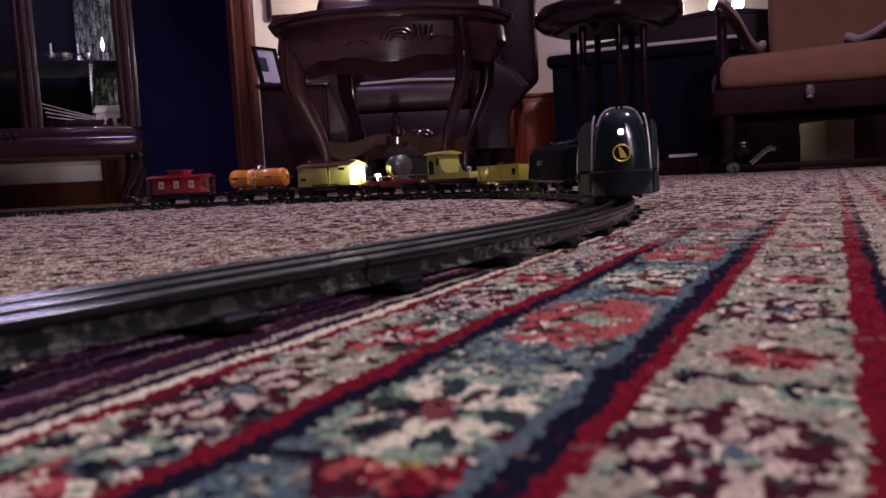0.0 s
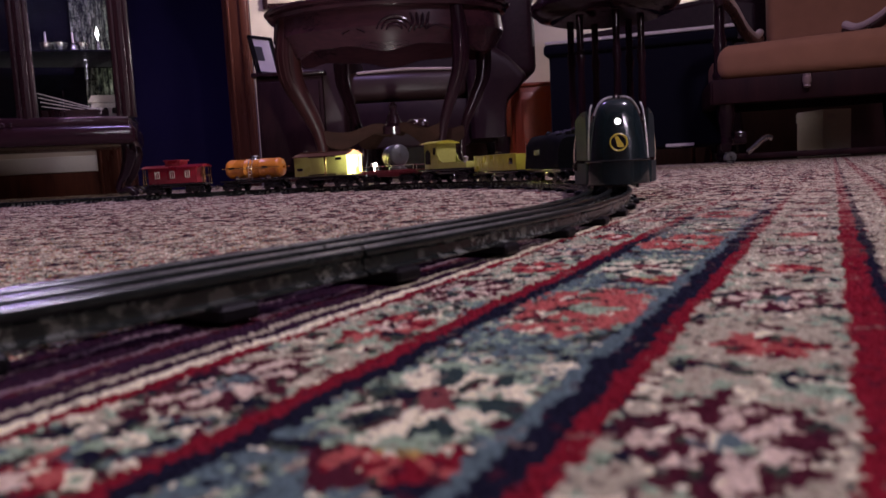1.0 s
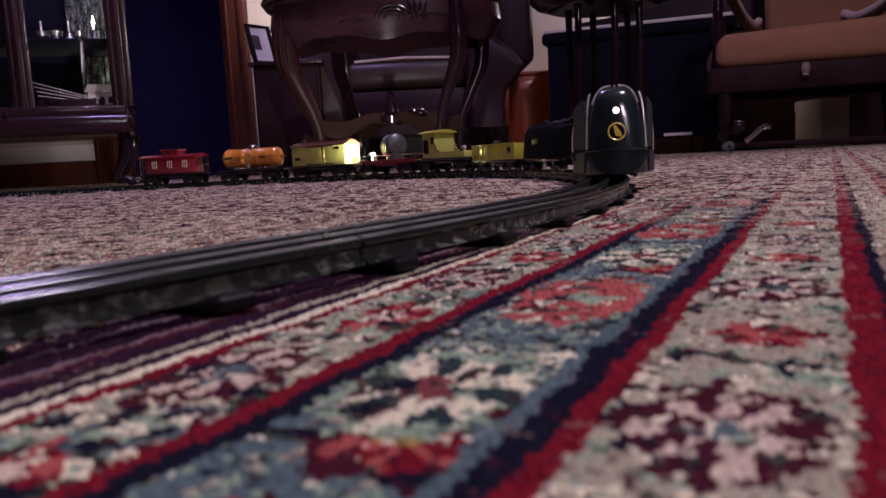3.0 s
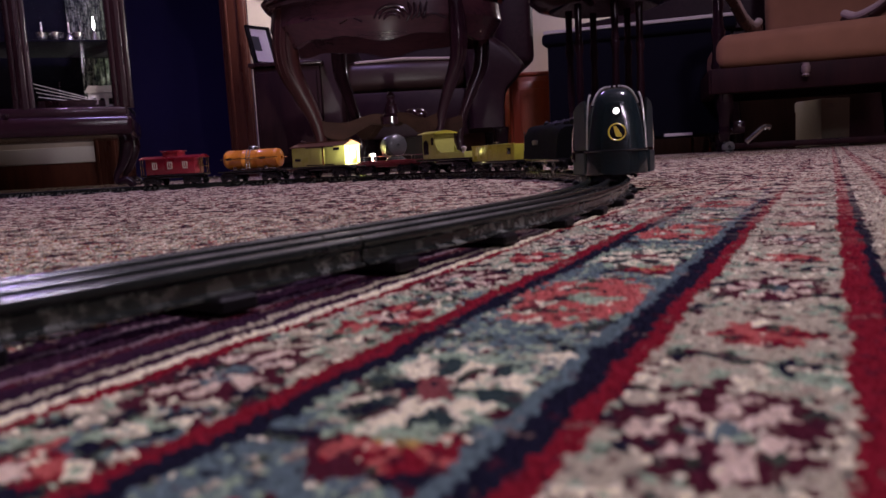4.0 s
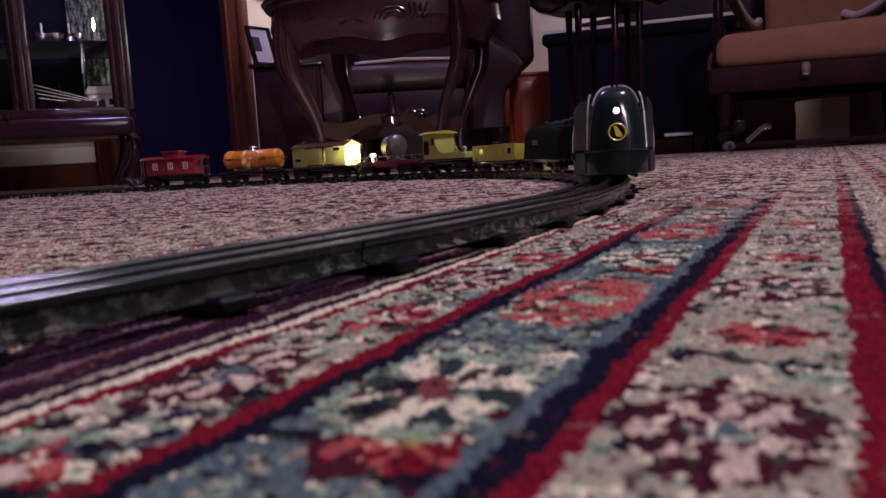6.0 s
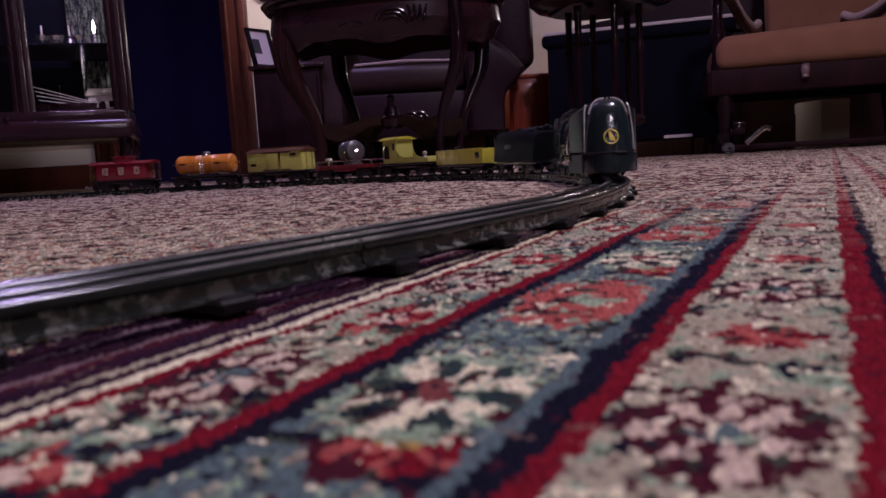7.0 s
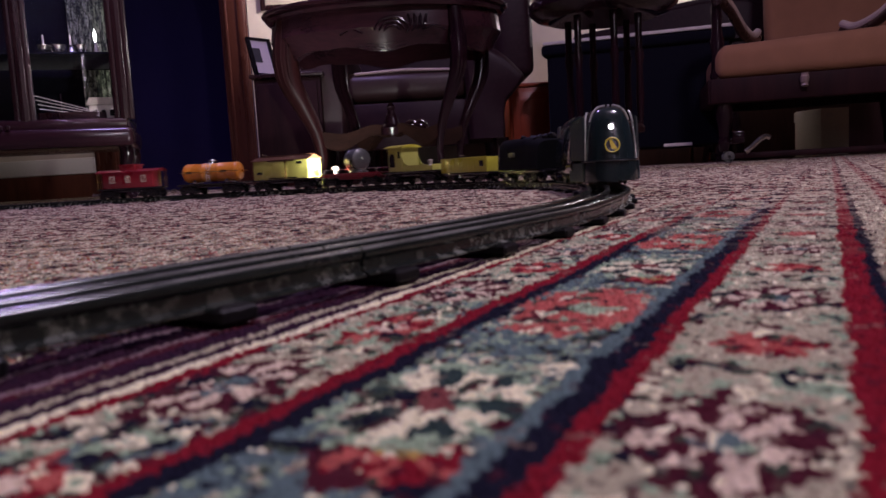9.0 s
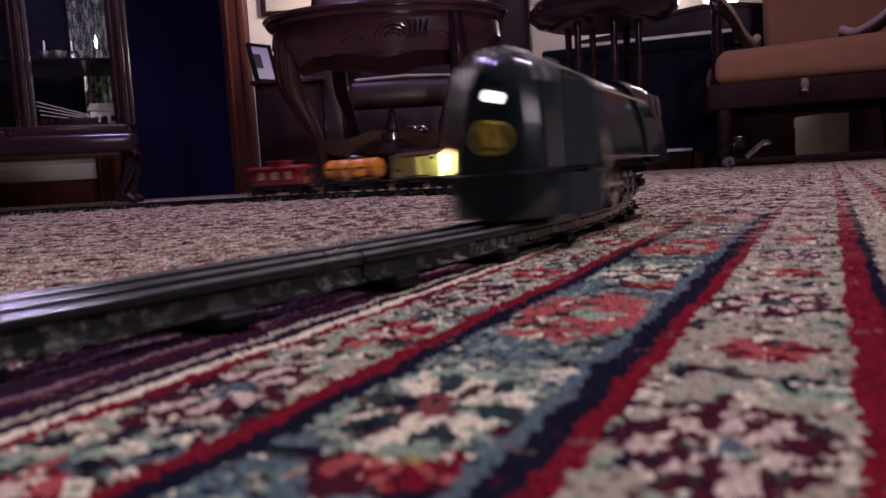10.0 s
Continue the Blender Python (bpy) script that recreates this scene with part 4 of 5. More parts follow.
    part("front_coupler", box(B(), 0.016, 0.012, 0.0030, nose - 0.008, 0, 0.0132, 0.0012), M_BLACK, root)
    # the shell sits a little askew on its wheels
    swivel = pose(nose, 0, 0, 0, 0, -SHELL_TURN) @ pose(-nose, 0, 0)
    for piece in root.children:
        if not piece.name.startswith(("driver", "pilot_wheel", "trailing", "frame", "side_rod", "main_rod", "cylinder.", "front_coupler")) and piece.name != "cylinder":
            piece.matrix_basis = swivel @ piece.matrix_basis
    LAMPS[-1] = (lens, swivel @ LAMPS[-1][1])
    return root


def tender(th):
    root = car_base("toy_tender", th, "black toy locomotive tender with coal bunker", 0.150, 0.050, 0.029)
    bm = B()
    loft(bm, [shell(x, 0.0275, 0.0245, 0.0292, z1, 24, 5.0) for x, z1 in ((-0.070, 0.071), (-0.066, 0.073), (0.02, 0.073), (0.030, 0.0725), (0.070, 0.068), (0.073, 0.066))])
    part("body", bm, M_TENDER, root)
    bm = B()
    rng = random.Random(3)
    for q in range(46):
        bmesh.ops.create_icosphere(bm, subdivisions=1, radius=rng.uniform(0.003, 0.0055), matrix=Matrix.Translation((rng.uniform(0.0, 0.062), rng.uniform(-0.016, 0.016), 0.0705 + rng.uniform(-0.002, 0.002))))
    part("coal_load", bm, M_TIE, root, "lumpy black coal")
    for s in (-1, 1):
        part("plate", box(B(), 0.022, 0.0012, 0.006, -0.012, s * 0.0276, 0.047, 0.0003), M_GREYP, root, "grey plate")
        part("rail", tube(B(), [(-0.062, s * 0.0272, 0.040), (-0.062, s * 0.0272, 0.066)], 0.0008, 6), M_NICKEL, root)


locomotive(0.021)
tender(0.247)
gondola(0.433)
work_car(0.597)
searchlight_car(0.757)
box_car(0.928)
tank_car(1.103)
caboose(1.286)
DECK_LIFT = 0.0060      # bodies ride this much higher on their trucks
for (ob, s), size in zip(TRAIN[2:], ((0.87, 0.92, 0.92), (0.92, 0.92, 1.0), (0.90, 0.92, 0.93), (0.87, 0.92, 0.95), (0.87, 0.92, 0.92), (0.80, 0.92, 0.92))):
    ob.scale = size
    for piece in ob.children:
        if not piece.name.startswith(("truck", "coupler")):
            piece.location.z += DECK_LIFT

# ---- furniture ----
def cabriole(bm, foot, knee, top, r=0.030, lean=0.02):
    """A bowed leg from top over a swollen knee to a small out-turned foot."""
    f, k, t = Vector(foot), Vector(knee), Vector(top)
    out = (k - t)
    out.z = 0
    out = out.normalized() if out.length > 1e-4 else Vector((0, 0, 0))
    ank = Vector((f.x, f.y, 0)) - out * 0.03
    pts = [(*t, r * 1.05), (*k, r * 1.15), (*(k * 0.55 + Vector((ank.x, ank.y, f.z + (k.z - f.z) * 0.45)) * 0.45 + Vector((0, 0, -0.03))), r * 0.80),
           (ank.x, ank.y, f.z + (k.z - f.z) * 0.28, r * 0.52), (ank.x, ank.y, f.z + (k.z - f.z) * 0.12, r * 0.48), (f.x, f.y, f.z + 0.022, r * 0.72), (f.x + out.x * 0.02, f.y + out.y * 0.02, f.z + 0.001, r * 0.75)]
    sp = smooth_path(pts, 5)
    tube(bm, [p[:3] for p in sp], [float(p[3]) for p in sp], 12)
    return bm


def oval_table():
    at = Vector((-0.125, 2.35, 0))
    root = thing("oval_table", at, 0, "dark carved mahogany oval parlour table with cabriole legs", "table")
    top = 0.527
    bm = B()
    lathe(bm, [(0.002, top - 0.034), (0.90, top - 0.034), (0.955, top - 0.030), (0.975, top - 0.022), (0.962, top - 0.016), (0.995, top - 0.011), (1.0, top - 0.005), (0.985, top), (0.002, top)], 64, None, 0.375, 0.235)
    part("tabletop", bm, M_MAHOGX, root)
    bm = B()
    n = 96
    rings = []
    for i in range(n):
        a = 2 * math.pi * i / n
        dip = 0.009 * math.cos(6 * a + math.pi) + 0.004 * math.cos(12 * a)
        ca, sa = math.cos(a), math.sin(a)
        rings.append([Vector((0.345 * ca, 0.205 * sa, top - 0.034)), Vector((0.352 * ca, 0.212 * sa, top - 0.085)), Vector((0.342 * ca, 0.203 * sa, top - 0.102)), Vector((0.322 * ca, 0.186 * sa, top - 0.138 - dip)),
                      Vector((0.305 * ca, 0.170 * sa, top - 0.138 - dip)), Vector((0.318 * ca, 0.180 * sa, top - 0.034))])
    vs = [[bm.verts.new(p) for p in r] for r in rings]
    for i in range(n):
        for j in range(6):
            bm.faces.new((vs[i][j], vs[(i + 1) % n][j], vs[(i + 1) % n][(j + 1) % 6], vs[i][(j + 1) % 6]))
    part("apron", bm, M_MAHOGX, root)
    # carving at the middle of the apron: nested arches and leaning leaves
    for k, r in enumerate((0.018, 0.029, 0.040)):
        pts = [(0.028 + r * 1.25 * math.cos(q), -0.2085 - 0.003 * math.sin(q), top - 0.102 + r * math.sin(q)) for q in [math.pi * (0.06 + 0.88 * i / 14) for i in range(15)]]
        part("carved_arch", tube(B(), pts, [0.0022 + 0.0030 * math.sin(math.pi * (i + 0.5) / 15) for i in range(15)], 8), M_MAHOG, root)
    for k in range(4):
        x = 0.078 + k * 0.014
        pts = smooth_path([(x - 0.010, -0.205, top - 0.106 + k * 0.004), (x, -0.2085, top - 0.090), (x + 0.003, -0.2075, top - 0.072), (x - 0.004 + k * 0.004, -0.2065, top - 0.054)], 4)
        part("carved_leaf", tube(B(), pts, [0.0018 + 0.0030 * math.sin(math.pi * (i + 0.5) / len(pts)) for i in range(len(pts))], 8), M_MAHOG, root)
    for s in (-1, 1):
        pts = smooth_path([(0.03 + s * 0.085, -0.2045, top - 0.100), (0.03 + s * 0.115, -0.200, top - 0.088), (0.03 + s * 0.150, -0.192, top - 0.100)], 4)
        part("carved_scroll", tube(B(), pts, 0.0032, 8), M_MAHOG, root)
    # swollen, carved legs that sweep in under the table and turn out at the foot
    for x, y in ((-0.290, -0.075), (0.205, -0.165), (-0.165, 0.172), (0.285, 0.085)):
        d = Vector((x, y, 0)).normalized()
        side = Vector((-d.y, d.x, 0))
        big = 1.0 if x < -0.2 else 0.66
        rows = smooth_path([(0.000, 0.492, 0.030), (0.004, 0.440, 0.036), (0.008, 0.380, 0.037), (0.000, 0.315, 0.034), (-0.032, 0.245, 0.028), (-0.066, 0.165, 0.021), (-0.078, 0.085, 0.0165), (-0.060, 0.035, 0.018), (-0.040, 0.012, 0.022), (-0.036, 0.001, 0.020)], 4)
        at0 = Vector((x, y, 0))
        bm = B()
        tube(bm, [at0 + d * float(q[0]) + Vector((0, 0, float(q[1]))) for q in rows], [float(q[2]) * big for q in rows], 14)
        part("leg", bm, M_LIT_LEG if x < -0.2 else M_MAHOG, root)
        bm = B()
        for k in (-3, -2, -1, 0, 1, 2, 3):
            pts = [at0 + d * (float(q[0]) + float(q[2]) * big * math.cos(k * 0.52) * 0.97) + side * float(q[2]) * big * math.sin(k * 0.52) * (1.0 - 0.008 * i) + Vector((0, 0, float(q[1]))) for i, q in enumerate(rows[2:22 - 2 * abs(k)])]
            tube(bm, pts, [0.0012 + 0.0030 * math.sin(math.pi * (i + 0.5) / len(pts)) for i in range(len(pts))], 6)
        part("knee_carving", bm, M_LIT_LEG if x < -0.2 else M_MAHOG, root, "carved acanthus leaf on the knee")
        # serpentine board from the leg to the middle
        m = Matrix.Translation((0, 0, 0)) @ pose(0, 0, 0, 0, 0, math.degrees(math.atan2(y, x)))
        reach = math.hypot(x, y) - 0.068
        up = [(reach, 0.172), (reach * 0.85, 0.164), (reach * 0.65, 0.160), (reach * 0.45, 0.172), (reach * 0.25, 0.184), (0.02, 0.178)]
        top_line = [(float(q[0]), float(q[1])) for q in smooth_path(up, 4)]
        low_line = [(q[0], q[1] - 0.042 + 0.010 * math.sin(q[0] / reach * 6.3)) for q in top_line[::-1]]
        bm = B()
        extrude_outline(bm, top_line + low_line, 0.030, m)
        bmesh.ops.bevel(bm, geom=bm.edges[:], offset=0.004, segments=2, affect="EDGES")
        part("stretcher", bm, M_BOARD, root)
    part("finial", lathe(B(), [(0.040, 0.150), (0.042, 0.172), (0.026, 0.184), (0.012, 0.192), (0.010, 0.198), (0.018, 0.205), (0.018, 0.212), (0.009, 0.218), (0.007, 0.224), (0.013, 0.231), (0.014, 0.237), (0.010, 0.244), (0.004, 0.249), (0.001, 0.250)], 20), M_MAHOG, root)
    for s in (-1, 1):
        pts = [(0.060 + 0.022 * (1 - i / 26) * math.cos(i * 0.42) * s, -0.030, 0.168 + 0.022 * (1 - i / 26) * math.sin(i * 0.42)) for i in range(22)]
        part("scroll", tube(B(), [(p[0] + (0.03 if s < 0 else 0), p[1], p[2]) for p in pts], 0.0065, 8), M_MAHOG, root)
    # things on the table
    dish = thing("saucer", (at.x - 0.02, at.y - 0.06, top), 0, "cream china saucer on the oval table", "saucer")
    part("bowl", lathe(B(), [(0.030, 0.0), (0.050, 0.006), (0.075, 0.016), (0.073, 0.018), (0.045, 0.008), (0.002, 0.006)], 28), M_CREAMP, dish)
    bk = thing("book", (at.x - 0.11, at.y + 0.02, top), 12, "closed dark book on the oval table", "book")
    part("cover", box(B(), 0.17, 0.12, 0.026, 0, 0, 0, 0.002), M_BROWN, bk)
    part("pages", box(B(), 0.166, 0.121, 0.019, 0.004, 0, 0.0035, 0.001), M_LINEN, bk)


def pedestal_stool():
    at = (0.49, 2.13, 0)
    root = thing("piano_stool", at, 20, "dark round piano stool with turned spindles", "stool")
    part("seat", lathe(B(), [(0.150, 0.425), (0.185, 0.436), (0.203, 0.452), (0.205, 0.470), (0.198, 0.484), (0.12, 0.494), (0.002, 0.496)], 40), M_MAHOG, root)
    for k in range(6):
        a = 2 * math.pi * k / 6 + 0.25
        prof = [(0.007, 0.130), (0.011, 0.200), (0.008, 0.290), (0.013, 0.315), (0.009, 0.340), (0.006, 0.355), (0.010, 0.370), (0.007, 0.392), (0.010, 0.430)]
        part("spindle", lathe(B(), prof, 12, pose(0.098 * math.cos(a), 0.098 * math.sin(a), 0)), M_MAHOG, root)
    part("lower_ring", lathe(B(), [(0.08, 0.102), (0.106, 0.108), (0.108, 0.122), (0.100, 0.132), (0.002, 0.134)], 32), M_DULL, root)
    part("column", lathe(B(), [(0.030, 0.06), (0.045, 0.07), (0.035, 0.08), (0.048, 0.095), (0.035, 0.104)], 20), M_DULL, root)
    for k in range(4):
        a = 2 * math.pi * k / 4 + 0.6
        c, s = math.cos(a), math.sin(a)
        pts = smooth_path([(0.02 * c, 0.02 * s, 0.10), (0.045 * c, 0.045 * s, 0.095), (0.065 * c, 0.065 * s, 0.05), (0.078 * c, 0.078 * s, 0.012)], 5)
        part("leg", tube(B(), pts, 0.016, 10), M_DULL, root)


def brown_armchair():
    at = Vector((-0.12, 3.05, 0))
    root = thing("brown_armchair", at, 0, "brown upholstered armchair with rolled arms behind the oval table", "armchair")
    bm = B()
    box(bm, 0.50, 0.56, 0.115, 0.02, 0.30, 0.325, 0.040, None, 4)
    for v in bm.verts:
        v.co.z += 0.010 * math.cos((v.co.x - 0.02) * 6.0) if v.co.z > 0.38 else 0.0
    part("seat_cushion", bm, M_SEAT, root)
    part("piping", tube(B(), [(-0.18, 0.026, 0.436), (0.02, 0.024, 0.444), (0.22, 0.026, 0.436)], 0.0055, 8), M_PIPING, root, "pale worn piping")
    part("front_rail", box(B(), 0.50, 0.05, 0.19, 0.02, 0.07, 0.13, 0.012), M_BROWN, root)
    for s, x in ((-1, -0.315), (1, 0.36)):
        o = [(0.05, 0.15), (0.06, 0.28), (0.10, 0.33), (0.14, 0.385), (0.12, 0.42), (0.06, 0.48), (-0.02, 0.53), (-0.10, 0.545), (-0.12, 0.49), (-0.10, 0.42), (-0.09, 0.15)]
        bm = B()
        line = [(x + s * float(q[0]), float(q[1])) for q in smooth_path(o, 3)]
        mx, mz = x + s * 0.02, 0.36
        secs = []
        for y, k in ((-0.030, 0.72), (-0.026, 0.86), (-0.014, 0.95), (0.006, 1.0), (0.55, 1.0), (0.57, 0.95)):
            secs.append([Vector((mx + (a - mx) * k, y, mz + (z - mz) * k if z > 0.2 else z)) for a, z in line])
        loft(bm, secs)
        # the lit left arm takes the lighter leather
        part("arm", bm, M_SEAT if s < 0 else M_BROWN, root)
    bm = B()
    box(bm, 0.80, 0.16, 0.72, -0.04, 0.64, 0.30, 0.05, pose(0, 0, 0, -6, 0, 0), 3)
    part("back", bm, M_BROWN, root)
    bm = B()
    box(bm, 0.17, 0.34, 0.56, 0.495, 0.42, 0.42, 0.04, None, 3)
    part("wing", bm, M_BROWN, root)
    for x in (-0.34, 0.40):
        for y in (0.06, 0.58):
            part("leg", lathe(B(), [(0.020, 0.0), (0.026, 0.02), (0.018, 0.05), (0.030, 0.10), (0.034, 0.152)], 16, pose(x, y, 0)), M_MAHOG, root)


def tan_armchair():
    root = thing("tan_armchair", (1.331, 2.62, 0), -16, "tan velvet armchair with dark carved wooden frame on castors", "armchair")
    bm = B()
    box(bm, 0.74, 0.60, 0.125, 0.05, 0.31, 0.298, 0.040, None, 5)
    for v in bm.verts:
        if v.co.z > 0.37:
            v.co.z += 0.032 * max(0.0, 1 - ((v.co.x - 0.05) / 0.40) ** 2) + 0.012 - 0.030 * max(0.0, (0.02 - v.co.x) / 0.35) ** 1.5
    part("seat_cushion", bm, M_TAN, root)
    bm = B()
    box(bm, 0.78, 0.045, 0.090, 0.05, 0.035, 0.212, 0.008)
    for s in (-1, 1):
        box(bm, 0.045, 0.60, 0.090, 0.05 + s * 0.375, 0.32, 0.212, 0.008)
    box(bm, 0.78, 0.045, 0.085, 0.05, 0.62, 0.212, 0.008)
    part("seat_frame", bm, M_DULL, root)
    for x in (-0.030, 0.245):
        part("turned_boss", lathe(B(), [(0.006, 0.250), (0.013, 0.255), (0.010, 0.262), (0.015, 0.270), (0.015, 0.286), (0.010, 0.292), (0.013, 0.298)], 16, pose(x, -0.002, 0)), M_BOSS, root, "pale turned boss")
    bm = B()
    box(bm, 0.60, 0.11, 0.80, 0.235, 0.60, 0.36, 0.035, pose(0, 0, 0, -7, 0, 0), 4)
    part("backrest", bm, M_TAN, root)
    for s in (-1, 1):
        x = 0.05 + s * 0.36
        xi = 0.05 + s * 0.16
        path = [(xi, 0.54, 0.505), (xi + s * 0.03, 0.46, 0.480), (xi + s * 0.08, 0.34, 0.500), (xi + s * 0.14, 0.20, 0.565), (x, 0.08, 0.605), (x + s * 0.01, 0.02, 0.590), (x, 0.015, 0.560)]
        part("arm_rest", tube(B(), smooth_path(path, 5), 0.017, 12), M_WALNUT, root)
        part("arm_post", lathe(B(), [(0.022, 0.300), (0.026, 0.32), (0.014, 0.35), (0.020, 0.40), (0.026, 0.44), (0.014, 0.48), (0.020, 0.52), (0.016, 0.60)], 16, pose(x, 0.06, 0)), M_MAHOG, root)
        part("arm_pad", tube(B(), [(p[0], p[1], p[2] + 0.024) for p in smooth_path(path[:5], 4)], 0.016, 10), M_PIPING, root, "pale worn arm pad")
    for x in (-0.29, 0.39):
        for y in (0.06, 0.58):
            lg = part("leg", lathe(B(), [(0.012, 0.042), (0.018, 0.05), (0.022, 0.08), (0.016, 0.11), (0.030, 0.16), (0.034, 0.215)], 16, pose(x, y, 0)), M_MAHOG, root)
            cs = B()
            lathe(cs, [(0.006, -0.009), (0.021, -0.009), (0.0215, 0.0), (0.021, 0.009), (0.006, 0.009)], 18, pose(x + 0.012, y, 0.0215, 90, 0, 25))
            tube(cs, [(x, y, 0.044), (x + 0.010, y, 0.022)], 0.006, 8)
            part("castor", cs, M_IRON, lg, "dark iron castor")
    # steel spring bracket of the rocker under the seat
    bm = B()
    tube(bm, smooth_path([(-0.2165, 0.073, 0.036), (-0.190, 0.080, 0.056), (-0.160, 0.088, 0.083), (-0.1425, 0.094, 0.090), (-0.128, 0.098, 0.084)], 4), 0.010, 8, 0.5)
    tube(bm, [(-0.150, 0.086, 0.082), (-0.150, 0.100, 0.082)], 0.006, 10)
    part("spring_bracket", bm, M_NICKEL, root, "bright steel spring bracket")
    part("stretcher", box(B(), 0.66, 0.045, 0.022, 0.05, 0.12, 0.012, 0.006), M_DULL, root)
    part("stretcher", box(B(), 0.045, 0.50, 0.045, -0.24, 0.32, 0.070, 0.006), M_MAHOG, root)


def settee():
    root = thing("settee", (0.875, 3.22, 0), -18, "dark settee with a white edging strip and brown rounded back", "settee")
    part("base", box(B(), 0.76, 0.60, 0.44, 0.0, 0.32, 0.075, 0.02), M_NAVYCLOTH, root)
    bm = B()
    box(bm, 0.80, 0.64, 0.05, 0.0, 0.32, 0.500, 0.016, None, 3)
    part("seat", bm, M_NAVYCLOTH, root)
    part("edging", box(B(), 0.78, 0.012, 0.014, 0.0, 0.002, 0.548, 0.003), M_LINEN, root, "white linen edging")
    part("lower_edging", box(B(), 0.115, 0.006, 0.013, 0.165, 0.014, 0.077, 0.002), M_LINEN, root, "white tape under the front")
    bm = B()
    o = [(-0.40, 0.54), (-0.38, 0.62), (-0.30, 0.665), (-0.15, 0.68), (0.0, 0.72), (0.15, 0.76), (0.30, 0.775), (0.45, 0.765), (0.60, 0.74), (0.66, 0.70), (0.66, 0.54)]
    extrude_outline(bm, o, 0.14, Matrix.Translation((0, 0.58, 0)))
    bmesh.ops.bevel(bm, geom=[e for e in bm.edges if abs(e.verts[0].co.y - e.verts[1].co.y) < 1e-6], offset=0.03, segments=3, affect="EDGES")
    part("back", bm, M_BROWN, root)
    for x in (-0.34, 0.34):
        for y in (0.06, 0.58):
            part("foot", lathe(B(), [(0.022, 0.0), (0.028, 0.03), (0.020, 0.05), (0.030, 0.078)], 14, pose(x, y, 0)), M_MAHOG, root)


def low_bookcase():
    root = thing("low_bookcase", (0.62, 3.92, -0.015), 0, "low red-brown wooden cabinet against the wall", "cabinet")
    part("carcass", box(B(), 0.46, 0.28, 0.435, 0, 0, 0.0, 0.004), M_RUST, root)
    part("top_board", box(B(), 0.50, 0.31, 0.018, 0, 0, 0.436, 0.005), M_RUST, root)
    for s in (-1, 1):
        d = part("door", box(B(), 0.212, 0.014, 0.37, s * 0.110, -0.148, 0.04, 0.003), M_RUST, root)
        part("door_panel", box(B(), 0.14, 0.008, 0.29, s * 0.110, -0.1555, 0.08, 0.003), M_RUST, d)


CAB_TURN = 18
CAB = pose(-0.955, 2.40, 0, 0, 0, CAB_TURN)     # front right corner of the curio cabinet


